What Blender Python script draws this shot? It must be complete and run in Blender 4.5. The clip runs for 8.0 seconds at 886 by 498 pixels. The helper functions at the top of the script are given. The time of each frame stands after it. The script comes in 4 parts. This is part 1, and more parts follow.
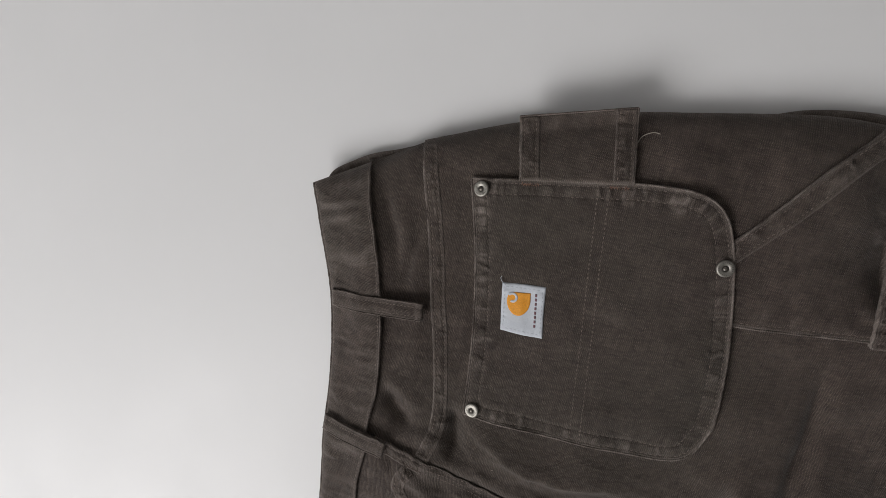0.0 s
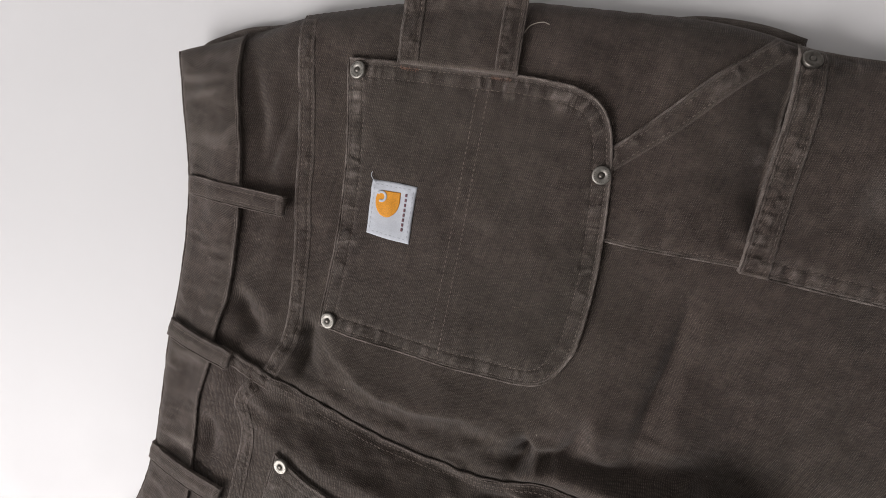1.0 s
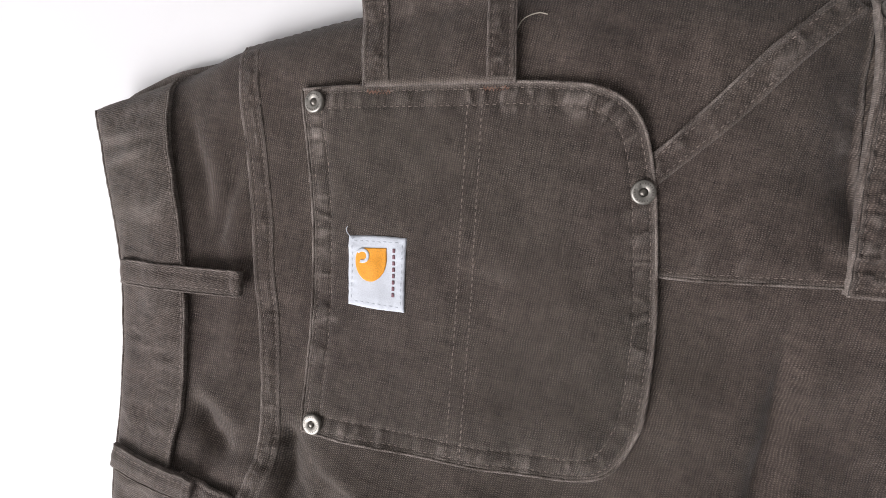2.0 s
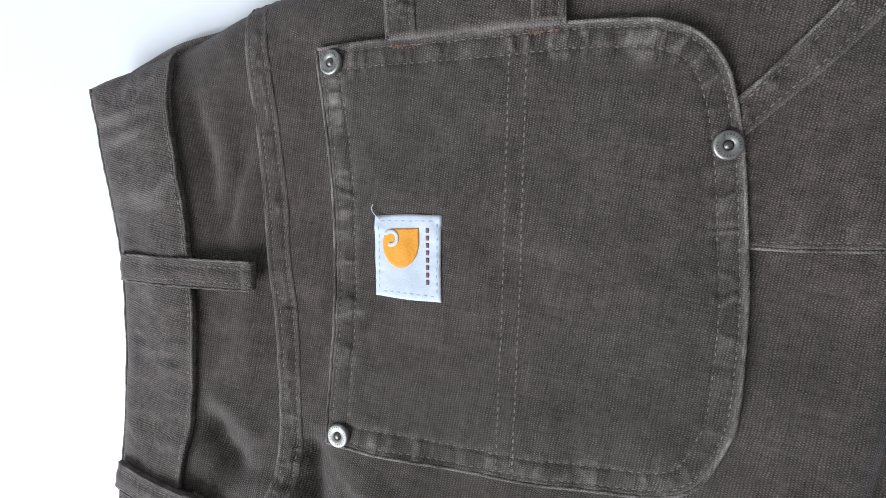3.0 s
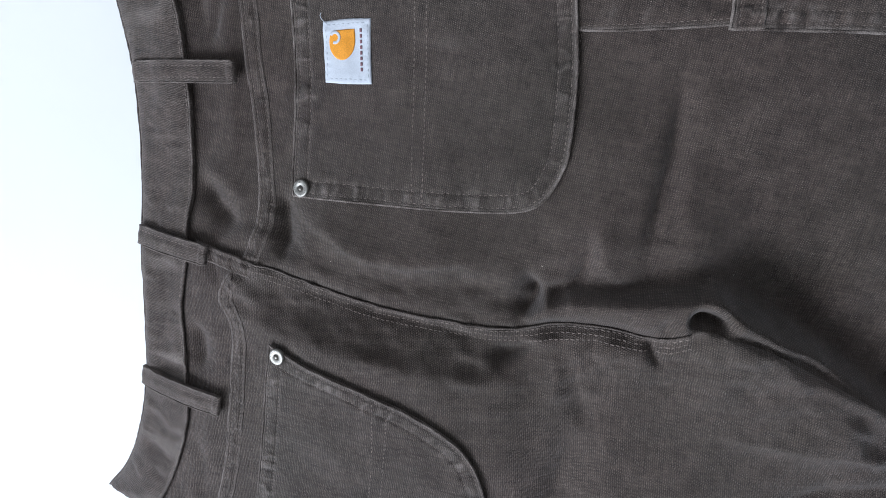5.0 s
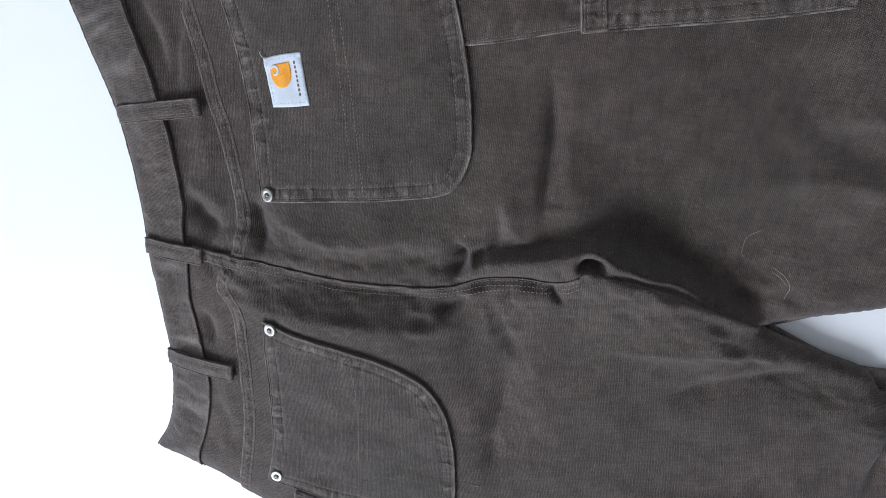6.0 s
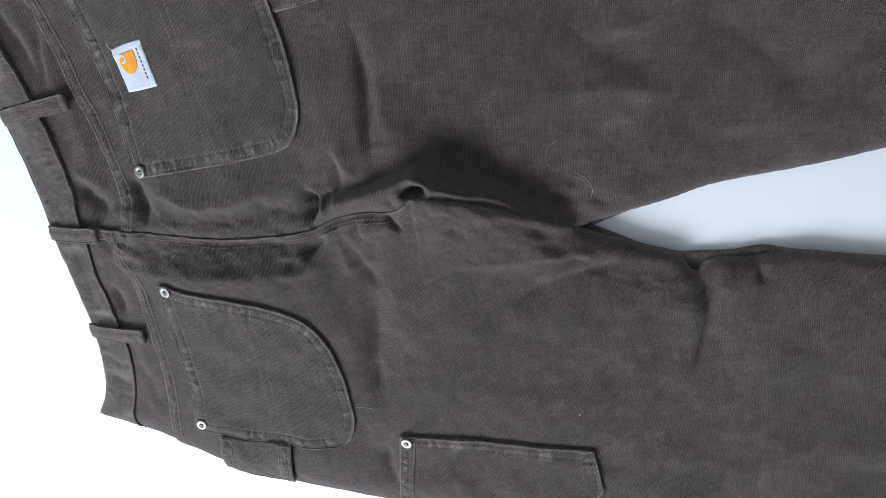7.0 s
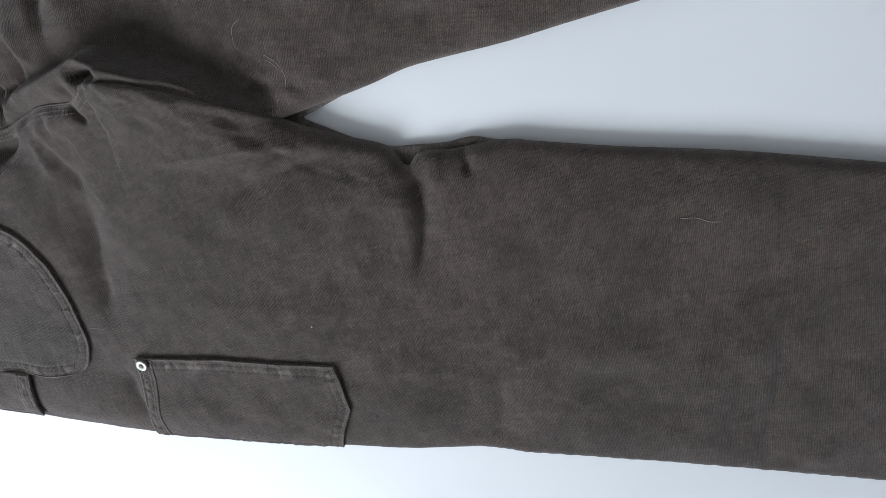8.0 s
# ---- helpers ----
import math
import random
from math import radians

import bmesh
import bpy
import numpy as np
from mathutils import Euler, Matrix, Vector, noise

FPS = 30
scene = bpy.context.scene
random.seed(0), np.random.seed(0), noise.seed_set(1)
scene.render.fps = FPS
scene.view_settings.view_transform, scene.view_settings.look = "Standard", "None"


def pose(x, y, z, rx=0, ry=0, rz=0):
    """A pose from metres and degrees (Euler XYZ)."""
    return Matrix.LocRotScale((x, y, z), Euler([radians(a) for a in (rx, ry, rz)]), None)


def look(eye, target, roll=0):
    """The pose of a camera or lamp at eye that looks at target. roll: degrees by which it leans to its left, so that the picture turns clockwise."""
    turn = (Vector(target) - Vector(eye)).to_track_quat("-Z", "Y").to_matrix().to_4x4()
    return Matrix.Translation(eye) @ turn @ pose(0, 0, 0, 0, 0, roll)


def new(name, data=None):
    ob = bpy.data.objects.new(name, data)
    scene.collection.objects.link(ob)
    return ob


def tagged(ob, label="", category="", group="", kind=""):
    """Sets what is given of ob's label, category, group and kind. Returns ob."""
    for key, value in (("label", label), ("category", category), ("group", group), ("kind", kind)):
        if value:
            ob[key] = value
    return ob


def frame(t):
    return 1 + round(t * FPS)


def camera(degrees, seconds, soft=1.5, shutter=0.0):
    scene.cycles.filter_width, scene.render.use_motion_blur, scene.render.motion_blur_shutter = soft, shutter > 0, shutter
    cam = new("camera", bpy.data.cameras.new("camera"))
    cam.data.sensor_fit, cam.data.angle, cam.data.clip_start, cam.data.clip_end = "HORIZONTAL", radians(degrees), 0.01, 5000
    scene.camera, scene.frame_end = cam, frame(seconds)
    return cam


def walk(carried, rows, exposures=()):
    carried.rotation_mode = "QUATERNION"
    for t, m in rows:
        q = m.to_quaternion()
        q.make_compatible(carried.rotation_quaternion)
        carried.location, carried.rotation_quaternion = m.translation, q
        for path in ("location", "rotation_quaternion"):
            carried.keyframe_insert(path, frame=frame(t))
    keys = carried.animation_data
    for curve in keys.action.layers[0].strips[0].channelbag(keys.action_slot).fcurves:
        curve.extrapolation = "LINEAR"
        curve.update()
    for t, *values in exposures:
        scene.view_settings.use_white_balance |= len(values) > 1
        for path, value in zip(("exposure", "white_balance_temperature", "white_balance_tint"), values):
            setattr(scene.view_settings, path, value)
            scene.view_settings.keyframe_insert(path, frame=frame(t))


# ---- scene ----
cam = camera(77.5, 8.0, soft=0.8)
PATH = [
    (0.0, 0.1022, 0.1891, 0.4583, -11.50, 15.90, 8.15),
    (0.2, 0.1223, 0.1659, 0.4448, -11.03, 15.44, 10.12),
    (0.5, 0.1522, 0.1407, 0.4315, -9.69, 14.64, 13.60),
    (0.7, 0.1579, 0.1311, 0.4273, -10.44, 13.82, 14.76),
    (1.0, 0.1790, 0.1159, 0.4180, -9.38, 12.63, 15.28),
    (1.2, 0.1879, 0.1052, 0.4041, -8.12, 11.56, 15.20),
    (1.5, 0.1946, 0.1013, 0.3868, -8.70, 11.92, 13.49),
    (1.7, 0.1801, 0.1051, 0.3648, -7.54, 11.36, 10.95),
    (2.8, 0.1434, 0.0832, 0.2847, -3.41, 12.07, 5.97),
    (3.0, 0.1424, 0.0803, 0.2905, -4.84, 13.06, 5.98),
    (3.2, 0.1414, 0.0727, 0.2997, -6.50, 14.30, 6.75),
    (3.5, 0.1288, 0.0511, 0.3137, -7.52, 13.69, 6.38),
    (4.0, 0.1365, 0.0200, 0.3295, -9.40, 13.79, 7.89),
    (4.2, 0.1498, 0.0136, 0.3375, -9.89, 11.80, 8.14),
    (4.5, 0.1744, -0.0015, 0.3696, -12.18, 11.78, 6.99),
    (4.7, 0.1903, -0.0014, 0.3792, -12.14, 12.25, 6.80),
    (5.0, 0.2166, -0.0002, 0.4022, -10.97, 11.71, 6.01),
    (5.2, 0.2319, 0.0053, 0.4209, -13.30, 12.01, 6.20),
    (6.3, 0.3221, 0.0562, 0.4945, -18.36, 10.67, -4.25),
    (6.5, 0.3523, 0.0498, 0.5089, -17.14, 11.36, -5.78),
    (6.8, 0.4065, 0.0319, 0.5196, -16.89, 11.63, -8.43),
    (7.0, 0.4456, 0.0100, 0.5173, -20.69, 9.78, -8.77),
    (7.2, 0.4836, -0.0204, 0.5180, -21.92, 10.14, -7.63),
    (7.5, 0.5416, -0.0572, 0.5238, -22.45, 8.47, -8.07),
    (7.7, 0.5888, -0.0810, 0.5100, -24.54, 9.01, -7.34),
    (8.0, 0.6675, -0.1124, 0.4838, -21.76, 6.83, -8.25),
]
EXPOSURES = [(0.0, -0.66, 6480, 11), (0.5, -0.50, 6500, 12), (1.0, -0.32, 6550, 14), (1.5, 0.16, 6600, 17), (3.0, 0.40, 5600, 7), (3.5, 0.17, 5540, 8), (4.0, 0.0, 5500, 9), (4.5, 0.15, 5520, 9), (6.5, 0.20, 5530, 8), (7.5, 0.33, 5600, 7), (8.0, 0.1, 5650, 6)]
walk(cam, [(t, pose(*p)) for t, *p in PATH], EXPOSURES)

# ---------------------------------------------------------------- light
world = bpy.data.worlds.new("sky")
scene.world = world
world.use_nodes = True
sky = world.node_tree.nodes.new("ShaderNodeTexSky")
sky.sky_type, sky.sun_disc = "NISHITA", False
sky.sun_elevation, sky.sun_rotation = radians(40), radians(200)
world.node_tree.nodes["Background"].inputs["Strength"].default_value = 0.1
world.node_tree.links.new(sky.outputs[0], world.node_tree.nodes["Background"].inputs["Color"])

# the room: the trousers lie on its floor, a window stands in the wall past their near leg
ROOM = (-3.0, -2.0, 3.2, 2.5, 2.7)          # x0 y0 x1 y1 height
WINDOW = (-2.5, -0.1, 1.0, 2.6)            # x0 x1 z0 z1 in the wall at y0
lamp_data = bpy.data.lights.new("window_light", "AREA")
lamp_data.shape, lamp_data.size, lamp_data.size_y = "RECTANGLE", WINDOW[1] - WINDOW[0] - 0.1, WINDOW[3] - WINDOW[2] - 0.1
lamp_data.energy, lamp_data.color = 149, (1.0, 0.98, 0.96)
lamp = new("window_light", lamp_data)
lamp.matrix_world = look(((WINDOW[0] + WINDOW[1]) / 2, ROOM[1] - 0.06, (WINDOW[2] + WINDOW[3]) / 2), ((WINDOW[0] + WINDOW[1]) / 2 + 0.6, -0.2, 0.6))


# ---------------------------------------------------------------- materials
def material(name):
    m = bpy.data.materials.new(name)
    m.use_nodes = True
    return m, m.node_tree.nodes, m.node_tree.links, m.node_tree.nodes["Principled BSDF"]


def math_node(nodes, links, op, a, b=None, c=None):
    n = nodes.new("ShaderNodeMath")
    n.operation = op
    for i, v in enumerate((a, b, c)):
        if v is None:
            continue
        if isinstance(v, (int, float)):
            n.inputs[i].default_value = v
        else:
            links.new(v, n.inputs[i])
    return n.outputs[0]


def noise_node(nodes, links, vector, scale, detail=3.0, rough=0.55):
    n = nodes.new("ShaderNodeTexNoise")
    n.inputs["Scale"].default_value, n.inputs["Detail"].default_value, n.inputs["Roughness"].default_value = scale, detail, rough
    links.new(vector, n.inputs["Vector"])
    return n.outputs["Fac"]


def mix_node(nodes, links, fac, a, b, blend="MIX"):
    n = nodes.new("ShaderNodeMix")
    n.data_type, n.blend_type = "RGBA", blend
    for socket, v in ((n.inputs[0], fac), (n.inputs[6], a), (n.inputs[7], b)):
        if isinstance(v, (int, float)):
            socket.default_value = v
        elif isinstance(v, tuple):
            socket.default_value = (*v, 1)
        else:
            links.new(v, socket)
    return n.outputs[2]


def map_range(nodes, links, value, a, b, c=0.0, d=1.0):
    n = nodes.new("ShaderNodeMapRange")
    links.new(value, n.inputs[0])
    for i, v in enumerate((a, b, c, d)):
        n.inputs[i + 1].default_value = v
    return n.outputs[0]


def canvas(name, turn, pitch=0.00135, rib=0, base=(0.0385, 0.0288, 0.0238), pale=(0.061, 0.0472, 0.0400), worn=(0.27, 0.235, 0.21)):
    """Washed duck canvas: a plain weave of thick yarns, faded in patches and rubbed pale where 'wear' says so."""
    m, nodes, links, bsdf = material(name)
    co = nodes.new("ShaderNodeTexCoord")
    mp = nodes.new("ShaderNodeMapping")
    mp.inputs["Rotation"].default_value = (0, 0, radians(turn))
    links.new(co.outputs["Object"], mp.inputs["Vector"])
    warp = nodes.new("ShaderNodeTexNoise")
    warp.inputs["Scale"].default_value, warp.inputs["Detail"].default_value = 160, 3
    links.new(mp.outputs[0], warp.inputs["Vector"])
    bend = nodes.new("ShaderNodeVectorMath")
    bend.operation = "MULTIPLY_ADD"
    links.new(warp.outputs["Color"], bend.inputs[0])
    bend.inputs[1].default_value = (0.0023, 0.0023, 0)
    links.new(mp.outputs[0], bend.inputs[2])
    sep = nodes.new("ShaderNodeSeparateXYZ")
    links.new(bend.outputs[0], sep.inputs[0])
    k = 2 * math.pi / pitch
    across, along = sep.outputs[rib], sep.outputs[1 - rib]
    ribs = math_node(nodes, links, "MULTIPLY", math_node(nodes, links, "COSINE", math_node(nodes, links, "MULTIPLY", across, k)), -1.0)
    sx = math_node(nodes, links, "SINE", math_node(nodes, links, "MULTIPLY", across, k / 2))
    sy = math_node(nodes, links, "SINE", math_node(nodes, links, "MULTIPLY", along, k * 1.3))
    weave = math_node(nodes, links, "MULTIPLY", sx, sy)
    weave = math_node(nodes, links, "ADD", math_node(nodes, links, "MULTIPLY", weave, 0.42), math_node(nodes, links, "MULTIPLY", ribs, 0.31))
    uneven = map_range(nodes, links, noise_node(nodes, links, mp.outputs[0], 210, 3.0, 0.6), 0.3, 0.7, 0.45, 1.35)
    weave = math_node(nodes, links, "MULTIPLY", weave, uneven)
    # yarns of uneven thickness, along and across
    yarn = []
    for sc in ((30, 700, 1), (700, 30, 1)):
        st = nodes.new("ShaderNodeMapping")
        st.inputs["Scale"].default_value = sc
        links.new(mp.outputs[0], st.inputs["Vector"])
        yarn.append(noise_node(nodes, links, st.outputs[0], 1.0, 2.0))
    slub = math_node(nodes, links, "ADD", yarn[0], yarn[1])
    patch = noise_node(nodes, links, co.outputs["Object"], 14, 4.0, 0.6)
    grain = noise_node(nodes, links, co.outputs["Object"], 900, 2.0, 0.7)
    fade = map_range(nodes, links, patch, 0.3, 0.72)
    col = mix_node(nodes, links, fade, base, pale)
    # cloudy fading at the size of a fingertip
    cloud = map_range(nodes, links, noise_node(nodes, links, co.outputs["Object"], 62, 5.0, 0.68), 0.40, 0.72, 0.0, 0.75)
    col = mix_node(nodes, links, cloud, col, tuple(1.42 * v for v in pale))
    # patches where the dye has gone greenish
    hue = map_range(nodes, links, noise_node(nodes, links, co.outputs["Object"], 7.5, 3.0, 0.55), 0.42, 0.66, 0.0, 0.45)
    col = mix_node(nodes, links, hue, col, (base[0] * 1.0, base[1] * 1.16, base[2] * 1.08))
    tone = math_node(nodes, links, "ADD", math_node(nodes, links, "MULTIPLY", weave, 1.0), math_node(nodes, links, "MULTIPLY", slub, 0.7))
    tone = math_node(nodes, links, "ADD", tone, math_node(nodes, links, "MULTIPLY", grain, 0.9))
    tone = math_node(nodes, links, "ADD", tone, math_node(nodes, links, "MULTIPLY", noise_node(nodes, links, co.outputs["Object"], 260, 3.0, 0.65), 0.9))
    tone = math_node(nodes, links, "MAXIMUM", math_node(nodes, links, "ADD", tone, -0.63), 0.08)
    shade = nodes.new("ShaderNodeCombineColor")
    for i in range(3):
        links.new(tone, shade.inputs[i])
    col = mix_node(nodes, links, 1.0, col, shade.outputs[0], "MULTIPLY")
    wear = nodes.new("ShaderNodeAttribute")
    wear.attribute_name = "wear"
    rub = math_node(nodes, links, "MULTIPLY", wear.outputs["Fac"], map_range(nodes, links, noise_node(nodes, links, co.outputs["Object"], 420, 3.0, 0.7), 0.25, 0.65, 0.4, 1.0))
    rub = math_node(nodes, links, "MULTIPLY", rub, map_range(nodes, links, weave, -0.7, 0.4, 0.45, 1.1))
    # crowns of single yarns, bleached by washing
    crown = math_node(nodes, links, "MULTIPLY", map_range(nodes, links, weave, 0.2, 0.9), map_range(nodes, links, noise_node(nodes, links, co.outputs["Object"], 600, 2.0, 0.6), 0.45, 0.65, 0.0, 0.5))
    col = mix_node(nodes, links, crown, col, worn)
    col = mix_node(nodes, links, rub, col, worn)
    links.new(col, bsdf.inputs["Base Color"])
    bsdf.inputs["Roughness"].default_value = 0.92
    bsdf.inputs["Specular IOR Level"].default_value = 0.25
    bsdf.inputs["Sheen Weight"].default_value = 0.12
    bsdf.inputs["Sheen Roughness"].default_value = 0.5
    bump = nodes.new("ShaderNodeBump")
    bump.inputs["Strength"].default_value, bump.inputs["Distance"].default_value = 0.6, 0.0005
    relief = math_node(nodes, links, "ADD", weave, math_node(nodes, links, "MULTIPLY", slub, 1.2))
    links.new(relief, bump.inputs["Height"])
    links.new(bump.outputs[0], bsdf.inputs["Normal"])
    return m


def plain(name, color, rough=0.6, metal=0.0, scale=60.0, spread=0.12, bump=0.0):
    """A surface of one colour with fine mottling."""
    m, nodes, links, bsdf = material(name)
    co = nodes.new("ShaderNodeTexCoord")
    n = noise_node(nodes, links, co.outputs["Object"], scale, 4.0, 0.6)
    low, high = tuple(c * (1 - spread) for c in color), tuple(min(1.0, c * (1 + spread)) for c in color)
    links.new(mix_node(nodes, links, map_range(nodes, links, n, 0.3, 0.7), low, high), bsdf.inputs["Base Color"])
    links.new(map_range(nodes, links, n, 0.3, 0.7, rough * 0.85, min(1.0, rough * 1.15)), bsdf.inputs["Roughness"])
    bsdf.inputs["Metallic"].default_value = metal
    if bump:
        b = nodes.new("ShaderNodeBump")
        b.inputs["Strength"].default_value, b.inputs["Distance"].default_value = 0.5, bump
        links.new(n, b.inputs["Height"])
        links.new(b.outputs[0], bsdf.inputs["Normal"])
    return m


CANVAS = canvas("canvas", 6)
CANVAS_B = canvas("canvas_near_leg", -7)
CANVAS_POCKET = canvas("canvas_pocket", 4, base=(0.0365, 0.0282, 0.0235), pale=(0.058, 0.0460, 0.0392))
TWILL = canvas("waistband_canvas", 8, pitch=0.0012, rib=1, base=(0.0425, 0.0325, 0.0270), pale=(0.066, 0.052, 0.0445))
THREAD = plain("thread", (0.128, 0.104, 0.090), 0.85, scale=220, spread=0.6)
METAL = plain("rivet_metal", (0.29, 0.28, 0.255), 0.52, 1.0, scale=500, spread=0.25, bump=0.00008)
METAL_DARK = plain("tarnished_metal", (0.15, 0.14, 0.125), 0.42, 1.0, scale=500, spread=0.3, bump=0.00008)
TACK = plain("rust_thread", (0.17, 0.095, 0.068), 0.85, scale=300, spread=0.4)
LABEL = plain("woven_label", (0.47, 0.50, 0.545), 0.75, scale=1500, spread=0.10, bump=0.0002)
ORANGE = plain("orange_thread", (0.66, 0.27, 0.012), 0.7, scale=1400, spread=0.22, bump=0.0003)
MAROON = plain("dark_label_thread", (0.15, 0.075, 0.09), 0.8, scale=1200, spread=0.2)
LABEL_THREAD = plain("label_thread", (0.36, 0.39, 0.43), 0.8, scale=900, spread=0.15)
LINT = plain("lint", (0.33, 0.30, 0.25), 0.8, scale=300, spread=0.2)
FLOOR = plain("white_floor", (0.67, 0.675, 0.68), 0.55, scale=5, spread=0.012)
WALL = plain("grey_wall", (0.52, 0.515, 0.51), 0.9, scale=8, spread=0.02)
FRAME = plain("window_paint", (0.8, 0.8, 0.8), 0.4, scale=20, spread=0.02)


# ---------------------------------------------------------------- shapes of cloth
def curve(points, step=0.002):
    """A smooth line through the points, cut into even short steps."""
    p = np.array(points, float)
    if len(p) > 2:
        ext = np.vstack([2 * p[0] - p[1], p, 2 * p[-1] - p[-2]])
        out = []
        for a, b, c, d in zip(ext, ext[1:], ext[2:], ext[3:]):
            n = max(2, int(np.linalg.norm(c - b) / 0.0006))
            u = np.linspace(0, 1, n, endpoint=False)[:, None]
            out.append(0.5 * (2 * b + (c - a) * u + (2 * a - 5 * b + 4 * c - d) * u**2 + (3 * b - a - 3 * c + d) * u**3))
        p = np.vstack([*out, p[-1:]])
    s = np.r_[0, np.cumsum(np.linalg.norm(np.diff(p, axis=0), axis=1))]
    n = max(2, int(round(s[-1] / step)) + 1)
    at = np.linspace(0, s[-1], n)
    return np.stack([np.interp(at, s, p[:, 0]), np.interp(at, s, p[:, 1])], 1)


def chain(*lines):
    """A closed outline of lines joined end to end, with sharp corners where they meet."""
    return np.vstack([line[:-1] for line in lines])


def shift(line, off):
    """The line moved sideways, to its left."""
    t = np.gradient(line, axis=0)
    t /= np.linalg.norm(t, axis=1)[:, None] + 1e-12
    return line + off * np.stack([-t[:, 1], t[:, 0]], 1)


def nearest(P, line, closed=False):
    """For each point: the distance to the line, the side (positive to its left), the length along it, and the foot."""
    a = line
    b = np.roll(line, -1, 0) if closed else line[1:]
    a = a if closed else line[:-1]
    ab = b - a
    ll = (ab**2).sum(1) + 1e-18
    s0 = np.r_[0, np.cumsum(np.sqrt(ll))][:-1]
    dist, side, along, foot = np.empty(len(P)), np.empty(len(P)), np.empty(len(P)), np.empty((len(P), 2))
    for i in range(0, len(P), 1500):
        q = P[i : i + 1500]
        mid, reach = q.mean(0), np.linalg.norm(q - q.mean(0), axis=1).max()
        far = np.linalg.norm((a + b) / 2 - mid, axis=1)
        near = np.flatnonzero(far <= far.min() + 2 * reach + np.sqrt(ll.max()))
        an, abn, lln = a[near], ab[near], ll[near]
        px, py = q[:, 0:1] - an[:, 0], q[:, 1:2] - an[:, 1]
        u = np.clip((px * abn[:, 0] + py * abn[:, 1]) / lln, 0, 1)
        dd = (px - u * abn[:, 0]) ** 2 + (py - u * abn[:, 1]) ** 2
        j = dd.argmin(1)
        r = np.arange(len(q))
        uj, aj = u[r, j], abn[j]
        dist[i : i + 1500] = np.sqrt(dd[r, j])
        side[i : i + 1500] = np.sign(aj[:, 0] * py[r, j] - aj[:, 1] * px[r, j])
        along[i : i + 1500] = s0[near[j]] + uj * np.sqrt(lln[j])
        foot[i : i + 1500] = an[j] + uj[:, None] * aj
    return dist, side, along, foot


def inside(P, poly):
    a, b = poly, np.roll(poly, -1, 0)
    hit = np.zeros(len(P), bool)
    order = np.argsort(P[:, 1], kind="stable")
    ys = P[order, 1]
    for (x0, y0), (x1, y1) in zip(a, b):
        if y0 == y1:
            continue
        some = order[np.searchsorted(ys, min(y0, y1), "right") : np.searchsorted(ys, max(y0, y1), "right")]
        hit[some] ^= P[some, 0] < (x1 - x0) * (P[some, 1] - y0) / (y1 - y0) + x0
    return hit


def value_noise(P, scale, seed):
    """Smooth lumps of about the given size, between -1 and 1."""
    table = np.random.RandomState(seed).uniform(-1, 1, (64, 64))
    q = P / scale
    i = np.floor(q).astype(int)
    f = q - i
    f = f * f * f * (f * (f * 6 - 15) + 10)
    g = lambda dx, dy: table[(i[:, 0] + dx) % 64, (i[:, 1] + dy) % 64]
    top = g(0, 0) * (1 - f[:, 0]) + g(1, 0) * f[:, 0]
    low = g(0, 1) * (1 - f[:, 0]) + g(1, 1) * f[:, 0]
    return top * (1 - f[:, 1]) + low * f[:, 1]


def ripple(s, period, seed):
    return value_noise(np.stack([s, np.full_like(s, 0.37)], 1), period, seed)


def gathers(s, period, seed):
    """Little gathers along a seam, uneven in width and strength."""
    force = ripple(s, 0.030, seed + 51)
    lumps = ripple(s, 0.62 * period, seed + 52) + 0.6 * ripple(s, 0.33 * period, seed + 53) + 0.45 * ripple(s, 1.3 * period, seed + 54)
    return np.clip(lumps * (0.75 + 0.5 * force), -1.2, 1.2)


def smooth01(u):
    u = np.clip(u, 0, 1)
    return u * u * (3 - 2 * u)


# the lines of the garment, seen flat from above
WAIST = curve([(-0.132, 0.116), (-0.121, 0.077), (-0.109, 0.035), (-0.102, -0.005), (-0.0985, -0.06), (-0.0995, -0.12), (-0.097, -0.18), (-0.0965, -0.226), (-0.1015, -0.269), (-0.115, -0.312), (-0.136, -0.342)])
OUT_FAR = curve([(-0.132, 0.116), (-0.097, 0.1345), (-0.069, 0.149), (-0.043, 0.164), (-0.007, 0.177), (0.033, 0.190), (0.08, 0.201), (0.122, 0.210), (0.172, 0.216), (0.215, 0.221), (0.253, 0.224), (0.287, 0.222), (0.315, 0.219), (0.348, 0.221), (0.5, 0.232), (0.7, 0.245), (0.9, 0.256), (1.12, 0.262)])
OUT_NEAR = curve([(-0.136, -0.342), (-0.1, -0.361), (-0.05, -0.386), (0.013, -0.420), (0.05, -0.437), (0.103, -0.453), (0.151, -0.464), (0.221, -0.480), (0.306, -0.492), (0.385, -0.504), (0.443, -0.511), (0.518, -0.519), (0.589, -0.520), (0.613, -0.523), (0.645, -0.530), (0.708, -0.538), (0.793, -0.549), (0.863, -0.559), (0.987, -0.578), (1.10, -0.596)])
IN_NEAR = curve([(0.462, -0.1560), (0.491, -0.1700), (0.520, -0.1810), (0.549, -0.192), (0.5635, -0.211), (0.577, -0.2000), (0.606, -0.201), (0.631, -0.199), (0.657, -0.199), (0.682, -0.204), (0.746, -0.216), (0.834, -0.230), (0.947, -0.253), (1.10, -0.285)])
